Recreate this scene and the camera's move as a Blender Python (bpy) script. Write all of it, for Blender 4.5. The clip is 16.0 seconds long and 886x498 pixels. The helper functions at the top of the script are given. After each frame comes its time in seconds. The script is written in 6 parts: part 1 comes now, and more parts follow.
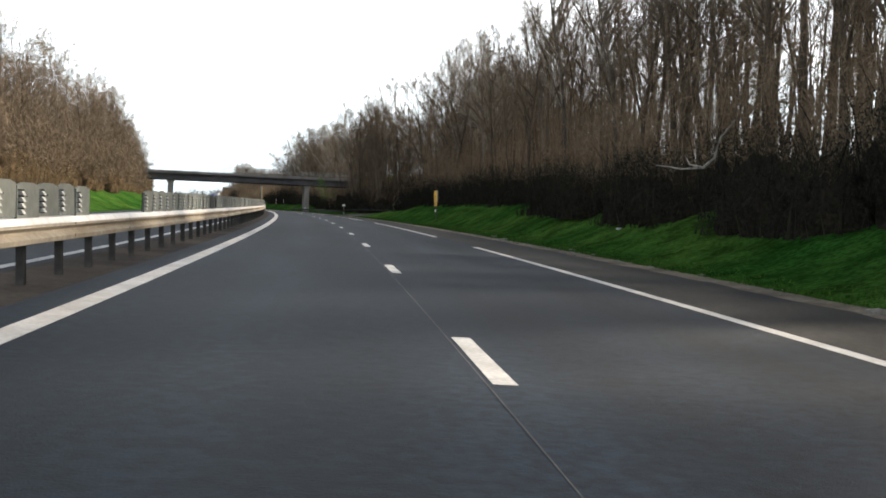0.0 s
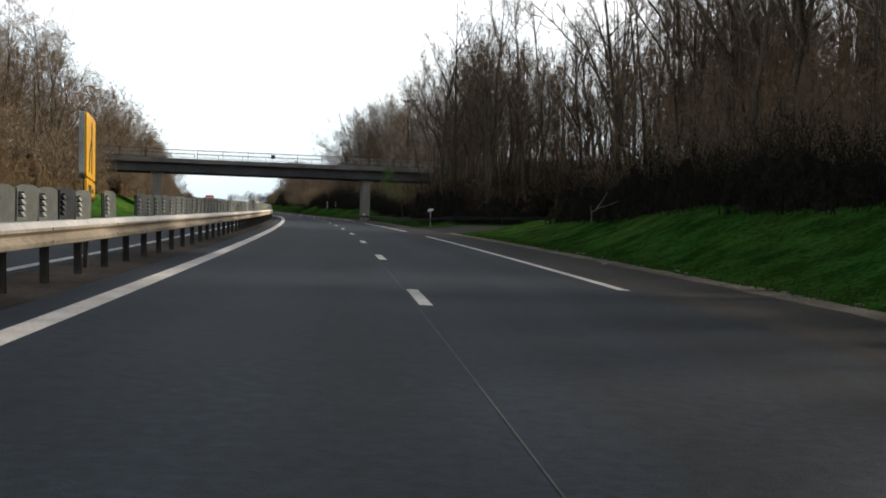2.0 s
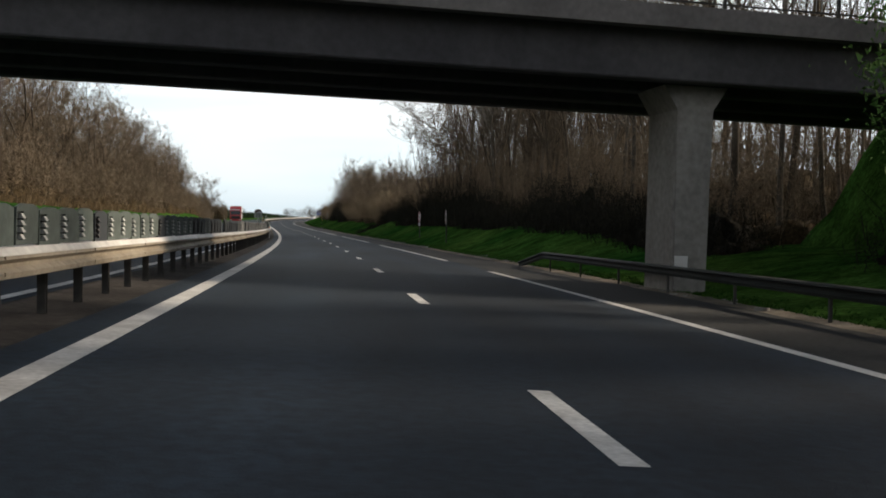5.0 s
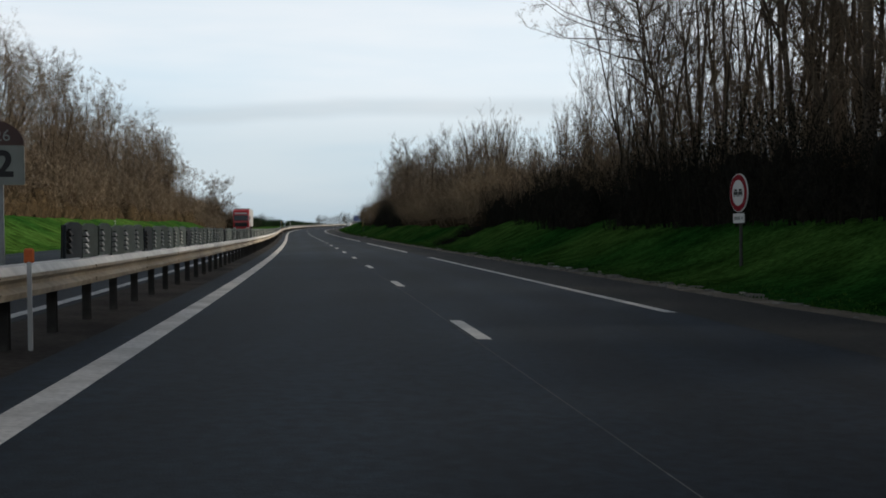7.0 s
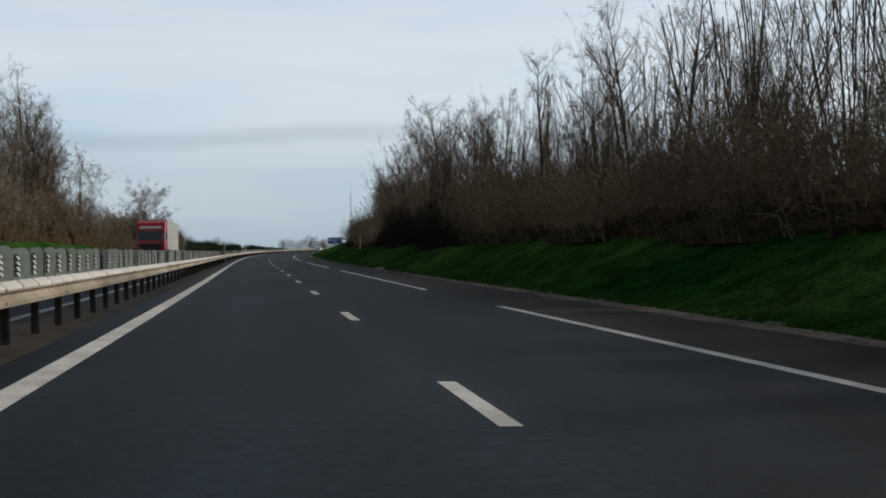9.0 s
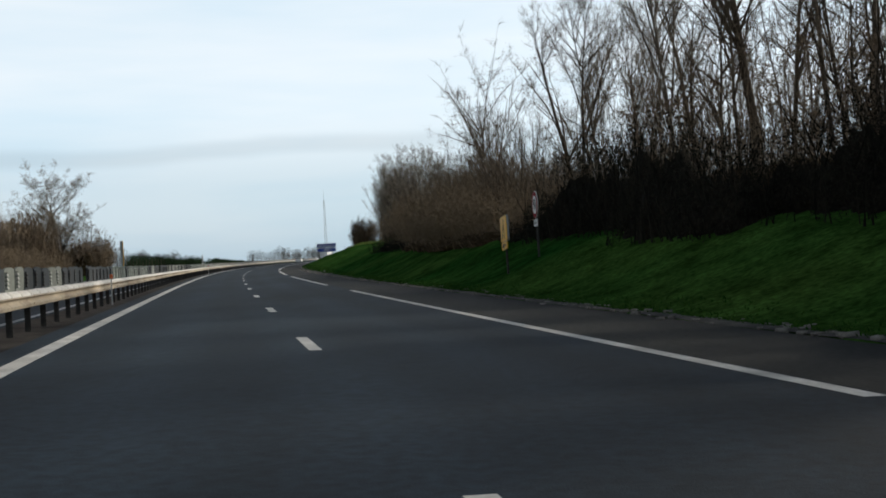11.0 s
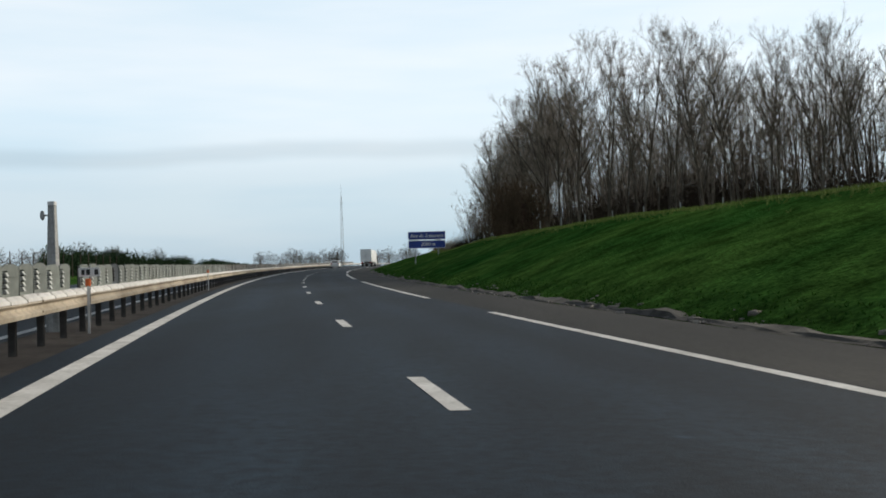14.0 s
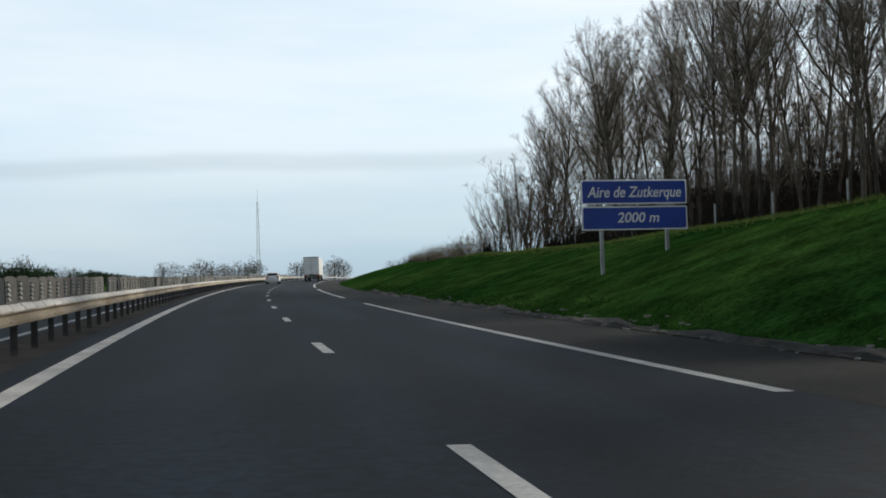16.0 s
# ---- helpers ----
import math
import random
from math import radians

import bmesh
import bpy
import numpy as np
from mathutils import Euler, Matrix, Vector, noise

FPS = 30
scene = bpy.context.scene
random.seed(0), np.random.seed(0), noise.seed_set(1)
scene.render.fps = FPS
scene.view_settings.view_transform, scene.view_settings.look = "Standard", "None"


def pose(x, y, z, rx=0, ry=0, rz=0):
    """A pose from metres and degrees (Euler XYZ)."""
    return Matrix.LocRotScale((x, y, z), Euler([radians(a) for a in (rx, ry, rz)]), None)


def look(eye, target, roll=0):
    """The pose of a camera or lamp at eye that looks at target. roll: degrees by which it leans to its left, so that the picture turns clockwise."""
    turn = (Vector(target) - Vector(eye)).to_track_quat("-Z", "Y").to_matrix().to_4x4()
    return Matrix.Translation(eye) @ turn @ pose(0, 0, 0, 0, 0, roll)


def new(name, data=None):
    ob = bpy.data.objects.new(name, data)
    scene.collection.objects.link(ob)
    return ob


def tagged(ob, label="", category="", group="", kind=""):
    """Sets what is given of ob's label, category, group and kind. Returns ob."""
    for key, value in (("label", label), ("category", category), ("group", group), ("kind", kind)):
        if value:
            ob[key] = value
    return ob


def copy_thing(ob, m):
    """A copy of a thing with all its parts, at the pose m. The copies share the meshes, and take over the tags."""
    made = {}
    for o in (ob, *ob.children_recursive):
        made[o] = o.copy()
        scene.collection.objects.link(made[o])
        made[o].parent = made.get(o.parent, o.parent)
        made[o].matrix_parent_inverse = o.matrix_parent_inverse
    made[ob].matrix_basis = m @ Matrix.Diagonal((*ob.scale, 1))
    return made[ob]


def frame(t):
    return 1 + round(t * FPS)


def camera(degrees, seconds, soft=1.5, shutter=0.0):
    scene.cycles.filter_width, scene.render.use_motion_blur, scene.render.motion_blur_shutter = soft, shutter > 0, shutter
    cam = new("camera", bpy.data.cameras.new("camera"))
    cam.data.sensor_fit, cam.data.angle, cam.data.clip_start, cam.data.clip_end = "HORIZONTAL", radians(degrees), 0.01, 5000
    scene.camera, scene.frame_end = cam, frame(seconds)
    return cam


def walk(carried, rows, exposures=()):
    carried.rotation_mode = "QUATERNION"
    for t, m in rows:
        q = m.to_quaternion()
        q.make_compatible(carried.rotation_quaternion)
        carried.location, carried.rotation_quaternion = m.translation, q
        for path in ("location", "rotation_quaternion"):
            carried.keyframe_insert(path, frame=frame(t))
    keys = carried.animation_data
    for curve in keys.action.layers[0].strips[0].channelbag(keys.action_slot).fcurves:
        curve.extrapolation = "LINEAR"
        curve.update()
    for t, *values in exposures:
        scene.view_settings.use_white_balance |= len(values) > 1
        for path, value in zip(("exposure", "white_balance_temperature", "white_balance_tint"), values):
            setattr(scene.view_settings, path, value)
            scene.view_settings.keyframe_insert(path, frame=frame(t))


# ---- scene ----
cam = camera(44.609, 16.0, soft=1.8)
# seconds, place in metres, tilt, lean and heading in degrees
ROWS = [
    (0.0, -1.15, -9.456, 1.123, 87.968, -0.865, -5.901),
    (0.5, -1.171, 9.452, 1.22, 87.897, -0.43, -4.814),
    (1.0, -1.287, 27.073, 1.302, 87.903, -0.169, -3.52),
    (1.5, -1.845, 46.558, 1.4, 88.087, -0.712, -3.238),
    (2.0, -2.387, 64.34, 1.476, 88.088, -0.41, -2.583),
    (2.5, -3.474, 83.308, 1.57, 88.219, -0.935, -2.742),
    (3.0, -4.527, 100.731, 1.642, 88.023, -0.235, -1.934),
    (3.5, -6.13, 119.672, 1.729, 88.091, -0.695, -1.656),
    (4.0, -7.726, 137.384, 1.798, 88.485, -0.725, -0.792),
    (4.2, -8.475, 144.616, 1.827, 88.803, -0.894, -0.106),
    (4.9, -11.35, 170.324, 1.913, 88.967, -0.742, 0.729),
    (5.6, -14.638, 195.983, 1.974, 89.027, -0.516, 1.428),
    (6.3, -18.306, 221.591, 2.012, 89.096, -0.179, 2.094),
    (6.5, -19.527, 229.377, 2.027, 89.166, -0.256, 2.16),
    (7.0, -22.102, 246.642, 2.067, 89.245, 0.727, 2.629),
    (7.5, -25.1, 265.308, 2.139, 89.526, 0.049, 2.917),
    (8.0, -27.947, 282.235, 2.229, 89.66, 0.443, 2.433),
    (8.2, -29.217, 289.329, 2.276, 89.692, 0.943, 2.134),
    (8.9, -33.661, 314.997, 2.46, 90.4, 1.21, 0.896),
    (9.6, -38.259, 340.642, 2.685, 91.194, 1.371, -0.41),
    (10.3, -42.953, 366.274, 2.947, 91.731, 1.713, -1.444),
    (10.5, -44.235, 373.301, 3.022, 91.458, 1.936, -1.887),
    (11.0, -47.271, 390.373, 3.204, 90.872, 3.059, -1.006),
    (11.5, -50.644, 408.116, 3.406, 91.272, 2.787, -0.53),
    (12.0, -54.023, 426.11, 3.616, 91.761, 2.843, -0.018),
    (12.5, -57.202, 443.598, 3.825, 92.247, 1.451, 0.513),
    (13.0, -60.311, 460.897, 4.038, 92.174, 1.361, 0.481),
    (13.5, -63.522, 479.033, 4.27, 91.599, 1.63, 0.3),
    (14.0, -66.487, 496.998, 4.502, 91.331, 1.695, -0.949),
    (14.5, -69.271, 514.838, 4.736, 91.317, 2.0, -2.339),
    (15.0, -71.756, 532.429, 4.966, 91.71, 1.843, -3.591),
    (15.5, -74.141, 550.617, 5.206, 91.971, 1.596, -4.96),
    (16.0, -76.082, 568.487, 5.438, 91.942, 1.668, -5.696),
]
EXPOSURES = [(0.0, 1.5, 6800, 12), (0.7, 1.25, 6800, 12), (1.5, 0.9, 6800, 12), (2.5, 0.7, 6850, 12), (3.5, 0.5, 6950, 12), (4.2, 0.6, 6850, 12), (6.3, 0.36, 6800, 11), (6.6, 0.22, 6700, 11), (7.0, 0.0, 6400, 10), (7.5, -0.1, 6250, 10),
             (8.2, -0.42, 6200, 10), (10.3, 0.05, 6250, 8), (13.0, 0.08, 6250, 8), (16.0, 0.06, 6200, 8)]
walk(cam, [(r[0], pose(*r[1:])) for r in ROWS], EXPOSURES)

# ---- daylight: pale overcast evening sky with a broad soft sun from the right ----
def world_sky():
    w = bpy.data.worlds.new("overcast_sky")
    scene.world = w
    w.use_nodes = True
    nt = w.node_tree
    n, l = nt.nodes, nt.links
    n.clear()
    out = n.new("ShaderNodeOutputWorld")
    bg = n.new("ShaderNodeBackground")
    sky = n.new("ShaderNodeTexSky")
    sky.sky_type, sky.sun_disc = "NISHITA", False
    sky.sun_elevation, sky.sun_rotation = radians(26), radians(59)
    sky.air_density, sky.dust_density = 1.0, 2.0
    dim = n.new("ShaderNodeVectorMath")
    dim.operation = "SCALE"
    dim.inputs["Scale"].default_value = SKY_STRENGTH
    coord = n.new("ShaderNodeTexCoord")
    mp = n.new("ShaderNodeMapping")
    mp.inputs["Scale"].default_value = (1.3, 1.3, 9.0)
    clouds = n.new("ShaderNodeTexNoise")
    clouds.inputs["Scale"].default_value = 1.6
    clouds.inputs["Detail"].default_value = 5.0
    clouds.inputs["Roughness"].default_value = 0.5
    ramp = n.new("ShaderNodeValToRGB")
    ramp.color_ramp.elements[0].position = 0.36
    ramp.color_ramp.elements[0].color = (0.80, 0.90, 0.96, 1)
    ramp.color_ramp.elements[1].position = 0.60
    ramp.color_ramp.elements[1].color = (0.97, 0.99, 1.0, 1)
    mix = n.new("ShaderNodeMixRGB")
    mix.inputs["Fac"].default_value = 0.84
    l.new(coord.outputs["Generated"], mp.inputs["Vector"])
    l.new(mp.outputs["Vector"], clouds.inputs["Vector"])
    l.new(clouds.outputs["Fac"], ramp.inputs["Fac"])
    l.new(sky.outputs["Color"], dim.inputs[0])
    l.new(dim.outputs["Vector"], mix.inputs["Color1"])
    l.new(ramp.outputs["Color"], mix.inputs["Color2"])
    # pale grey-blue haze at the horizon, brightest a little above it, dimmer overhead: an evening with high cloud
    axes = n.new("ShaderNodeSeparateXYZ")
    l.new(coord.outputs["Generated"], axes.inputs["Vector"])
    fall = n.new("ShaderNodeValToRGB")
    fall.color_ramp.interpolation = "EASE"
    stops = fall.color_ramp.elements
    stops[0].position, stops[0].color = 0.0, (0.62, 0.70, 0.76, 1)
    stops[1].position, stops[1].color = 1.0, (0.11, 0.125, 0.15, 1)
    for at_z, tone in ((0.07, (0.72, 0.80, 0.85, 1)), (0.15, (0.95, 0.98, 1.0, 1)), (0.26, (1.0, 1.0, 1.0, 1)), (0.40, (0.52, 0.54, 0.58, 1)), (0.60, (0.21, 0.23, 0.26, 1))):
        e = stops.new(at_z)
        e.color = tone
    # a long thin cloud streak low in the sky
    wisp = n.new("ShaderNodeTexNoise")
    wisp.inputs["Scale"].default_value, wisp.inputs["Detail"].default_value = 3.0, 3.0
    l.new(coord.outputs["Generated"], wisp.inputs["Vector"])
    off = n.new("ShaderNodeMath")
    off.operation = "MULTIPLY_ADD"
    off.inputs[1].default_value, off.inputs[2].default_value = 0.03, -0.130
    l.new(wisp.outputs["Fac"], off.inputs[0])
    near = n.new("ShaderNodeMath")
    near.operation = "ADD"
    l.new(axes.outputs["Z"], near.inputs[0])
    l.new(off.outputs["Value"], near.inputs[1])
    size = n.new("ShaderNodeMath")
    size.operation = "ABSOLUTE"
    l.new(near.outputs["Value"], size.inputs[0])
    streak = n.new("ShaderNodeMapRange")
    streak.interpolation_type = "SMOOTHSTEP"
    streak.inputs["From Min"].default_value, streak.inputs["From Max"].default_value = 0.002, 0.012
    streak.inputs["To Min"].default_value, streak.inputs["To Max"].default_value = 0.89, 1.0
    l.new(size.outputs["Value"], streak.inputs["Value"])
    tint = n.new("ShaderNodeMixRGB")
    tint.blend_type = "MULTIPLY"
    tint.inputs["Fac"].default_value = 1.0
    l.new(axes.outputs["Z"], fall.inputs["Fac"])
    l.new(mix.outputs["Color"], tint.inputs["Color1"])
    l.new(fall.outputs["Color"], tint.inputs["Color2"])
    shade = n.new("ShaderNodeVectorMath")
    shade.operation = "SCALE"
    l.new(tint.outputs["Color"], shade.inputs[0])
    l.new(streak.outputs["Result"], shade.inputs["Scale"])
    l.new(shade.outputs["Vector"], bg.inputs["Color"])
    bg.inputs["Strength"].default_value = CLOUD_STRENGTH
    l.new(bg.outputs["Background"], out.inputs["Surface"])


SKY_STRENGTH, CLOUD_STRENGTH = 0.12, 1.0
world_sky()
sun = new("sun", bpy.data.lights.new("sun", "SUN"))
sun.data.energy, sun.data.angle, sun.data.color = 3.6, radians(4), (1.0, 0.88, 0.72)
sun.matrix_world = look((67, 40, 38), (0, 0, 0))


# ---- materials ----
def nodes_of(name, rough, metal=0.0):
    m = bpy.data.materials.new(name)
    m.use_nodes = True
    b = m.node_tree.nodes["Principled BSDF"]
    b.inputs["Roughness"].default_value = rough
    b.inputs["Metallic"].default_value = metal
    return m, m.node_tree.nodes, m.node_tree.links, b


def mixed(name, dark, light, scale, rough=0.9, metal=0.0, fine=None, bump=0.0, bump_scale=None, vary=0.0, stretch=(1, 1, 1), spec=0.5):
    """A surface of two colours in patches, a finer grain over them, and relief; vary shifts each object's brightness."""
    m, n, l, b = nodes_of(name, rough, metal)
    b.inputs["Specular IOR Level"].default_value = spec
    coord = n.new("ShaderNodeTexCoord")
    mp = n.new("ShaderNodeMapping")
    mp.inputs["Scale"].default_value = stretch
    l.new(coord.outputs["Object"], mp.inputs["Vector"])
    big = n.new("ShaderNodeTexNoise")
    big.inputs["Scale"].default_value, big.inputs["Detail"].default_value = scale, 6.0
    l.new(mp.outputs["Vector"], big.inputs["Vector"])
    ramp = n.new("ShaderNodeValToRGB")
    ramp.color_ramp.elements[0].position, ramp.color_ramp.elements[1].position = 0.32, 0.68
    ramp.color_ramp.elements[0].color, ramp.color_ramp.elements[1].color = (*dark, 1), (*light, 1)
    l.new(big.outputs["Fac"], ramp.inputs["Fac"])
    colour = ramp.outputs["Color"]
    if fine:
        small = n.new("ShaderNodeTexNoise")
        small.inputs["Scale"].default_value, small.inputs["Detail"].default_value = fine[0], 4.0
        l.new(coord.outputs["Object"], small.inputs["Vector"])
        lift = n.new("ShaderNodeMapRange")
        lift.inputs["From Min"].default_value, lift.inputs["From Max"].default_value = 0.3, 0.7
        lift.inputs["To Min"].default_value, lift.inputs["To Max"].default_value = 1 - fine[1], 1 + fine[1]
        l.new(small.outputs["Fac"], lift.inputs["Value"])
        mul = n.new("ShaderNodeVectorMath")
        mul.operation = "SCALE"
        l.new(colour, mul.inputs[0])
        l.new(lift.outputs["Result"], mul.inputs["Scale"])
        colour = mul.outputs["Vector"]
    if vary:
        info = n.new("ShaderNodeObjectInfo")
        lift = n.new("ShaderNodeMapRange")
        lift.inputs["To Min"].default_value, lift.inputs["To Max"].default_value = 1 - vary, 1 + vary
        l.new(info.outputs["Random"], lift.inputs["Value"])
        mul = n.new("ShaderNodeVectorMath")
        mul.operation = "SCALE"
        l.new(colour, mul.inputs[0])
        l.new(lift.outputs["Result"], mul.inputs["Scale"])
        colour = mul.outputs["Vector"]
    l.new(colour, b.inputs["Base Color"])
    if bump:
        rel = n.new("ShaderNodeTexNoise")
        rel.inputs["Scale"].default_value, rel.inputs["Detail"].default_value = bump_scale or scale * 6, 5.0
        l.new(coord.outputs["Object"], rel.inputs["Vector"])
        bp = n.new("ShaderNodeBump")
        bp.inputs["Strength"].default_value, bp.inputs["Distance"].default_value = bump, 0.02
        l.new(rel.outputs["Fac"], bp.inputs["Height"])
        l.new(bp.outputs["Normal"], b.inputs["Normal"])
    return m


def leaf_like(name, dark, light, vary=0.25):
    """Twigs or leaves: each piece of the joined mesh takes its own shade."""
    m, n, l, b = nodes_of(name, 0.95)
    b.inputs["Specular IOR Level"].default_value = 0.05
    geo = n.new("ShaderNodeNewGeometry")
    ramp = n.new("ShaderNodeValToRGB")
    ramp.color_ramp.elements[0].color, ramp.color_ramp.elements[1].color = (*dark, 1), (*light, 1)
    l.new(geo.outputs["Random Per Island"], ramp.inputs["Fac"])
    info = n.new("ShaderNodeObjectInfo")
    lift = n.new("ShaderNodeMapRange")
    lift.inputs["To Min"].default_value, lift.inputs["To Max"].default_value = 1 - vary, 1 + vary
    l.new(info.outputs["Random"], lift.inputs["Value"])
    mul = n.new("ShaderNodeVectorMath")
    mul.operation = "SCALE"
    l.new(ramp.outputs["Color"], mul.inputs[0])
    l.new(lift.outputs["Result"], mul.inputs["Scale"])
    l.new(mul.outputs["Vector"], b.inputs["Base Color"])
    return m


def turf(name):
    """Mown grass: broad patches, clumps, single tufts, and drier yellowish areas."""
    m, n, l, b = nodes_of(name, 1.0)
    b.inputs["Specular IOR Level"].default_value = 0.0
    coord = n.new("ShaderNodeTexCoord")

    def noise(scale, detail, lo, hi):
        t = n.new("ShaderNodeTexNoise")
        t.inputs["Scale"].default_value, t.inputs["Detail"].default_value = scale, detail
        l.new(coord.outputs["Object"], t.inputs["Vector"])
        r = n.new("ShaderNodeMapRange")
        r.inputs["From Min"].default_value, r.inputs["From Max"].default_value = 0.33, 0.67
        r.inputs["To Min"].default_value, r.inputs["To Max"].default_value = lo, hi
        l.new(t.outputs["Fac"], r.inputs["Value"])
        return r.outputs["Result"], t

    dry, _ = noise(0.11, 4.0, 0.0, 0.75)
    clump, _ = noise(0.9, 5.0, 0.55, 1.4)
    blade, tuft = noise(7.0, 6.0, 0.6, 1.4)
    mix = n.new("ShaderNodeMixRGB")
    mix.inputs["Color1"].default_value, mix.inputs["Color2"].default_value = (0.013, 0.054, 0.010, 1), (0.062, 0.118, 0.024, 1)
    l.new(dry, mix.inputs["Fac"])
    k = n.new("ShaderNodeMath")
    k.operation = "MULTIPLY"
    l.new(clump, k.inputs[0])
    l.new(blade, k.inputs[1])
    out = n.new("ShaderNodeVectorMath")
    out.operation = "SCALE"
    l.new(mix.outputs["Color"], out.inputs[0])
    l.new(k.outputs["Value"], out.inputs["Scale"])
    l.new(out.outputs["Vector"], b.inputs["Base Color"])
    bp = n.new("ShaderNodeBump")
    bp.inputs["Strength"].default_value, bp.inputs["Distance"].default_value = 1.0, 0.08
    l.new(tuft.outputs["Fac"], bp.inputs["Height"])
    l.new(bp.outputs["Normal"], b.inputs["Normal"])
    return m


def asphalt(name, dark, light):
    """Worn asphalt: long patches, wheel tracks that follow the lanes, fine stones and small pale spots."""
    m, n, l, b = nodes_of(name, 0.74)
    b.inputs["Specular IOR Level"].default_value = 0.14
    coord = n.new("ShaderNodeTexCoord")
    mp = n.new("ShaderNodeMapping")
    mp.inputs["Scale"].default_value = (1.0, 0.16, 1.0)
    l.new(coord.outputs["Object"], mp.inputs["Vector"])

    def noise_range(vector, scale, detail, lo, hi, a=0.33, z=0.67):
        tex = n.new("ShaderNodeTexNoise")
        tex.inputs["Scale"].default_value, tex.inputs["Detail"].default_value = scale, detail
        l.new(vector, tex.inputs["Vector"])
        r = n.new("ShaderNodeMapRange")
        r.inputs["From Min"].default_value, r.inputs["From Max"].default_value = a, z
        r.inputs["To Min"].default_value, r.inputs["To Max"].default_value = lo, hi
        l.new(tex.outputs["Fac"], r.inputs["Value"])
        return r.outputs["Result"], tex

    def times(x, y):
        k = n.new("ShaderNodeMath")
        k.operation = "MULTIPLY"
        l.new(x, k.inputs[0])
        l.new(y, k.inputs[1])
        return k.outputs["Value"]

    patch, _ = noise_range(mp.outputs["Vector"], 0.30, 6.0, 0.0, 1.0)
    broad, _ = noise_range(mp.outputs["Vector"], 0.9, 3.0, 0.86, 1.14)
    stone, _ = noise_range(coord.outputs["Object"], 9.0, 4.0, 0.70, 1.30)
    spots, _ = noise_range(coord.outputs["Object"], 2.2, 2.0, 1.0, 2.2, 0.76, 0.82)
    across = n.new("ShaderNodeAttribute")
    across.attribute_name = "across"
    wave = n.new("ShaderNodeMath")
    wave.operation = "MULTIPLY_ADD"
    wave.inputs[1].default_value, wave.inputs[2].default_value = 2 * math.pi / 1.78, 0.35
    l.new(across.outputs["Fac"], wave.inputs[0])
    cosine = n.new("ShaderNodeMath")
    cosine.operation = "COSINE"
    l.new(wave.outputs["Value"], cosine.inputs[0])
    track = n.new("ShaderNodeMapRange")
    track.inputs["From Min"].default_value, track.inputs["From Max"].default_value = -1.0, 1.0
    track.inputs["To Min"].default_value, track.inputs["To Max"].default_value = 0.84, 1.16
    l.new(cosine.outputs["Value"], track.inputs["Value"])
    mix = n.new("ShaderNodeMixRGB")
    mix.inputs["Color1"].default_value, mix.inputs["Color2"].default_value = (*dark, 1), (*light, 1)
    l.new(patch, mix.inputs["Fac"])
    k = times(times(stone, spots), times(broad, track.outputs["Result"]))
    out = n.new("ShaderNodeVectorMath")
    out.operation = "SCALE"
    l.new(mix.outputs["Color"], out.inputs[0])
    l.new(k, out.inputs["Scale"])
    l.new(out.outputs["Vector"], b.inputs["Base Color"])
    _, grit = noise_range(coord.outputs["Object"], 60.0, 5.0, 0.0, 1.0)
    bp = n.new("ShaderNodeBump")
    bp.inputs["Strength"].default_value, bp.inputs["Distance"].default_value = 0.25, 0.02
    l.new(grit.outputs["Fac"], bp.inputs["Height"])
    l.new(bp.outputs["Normal"], b.inputs["Normal"])
    return m


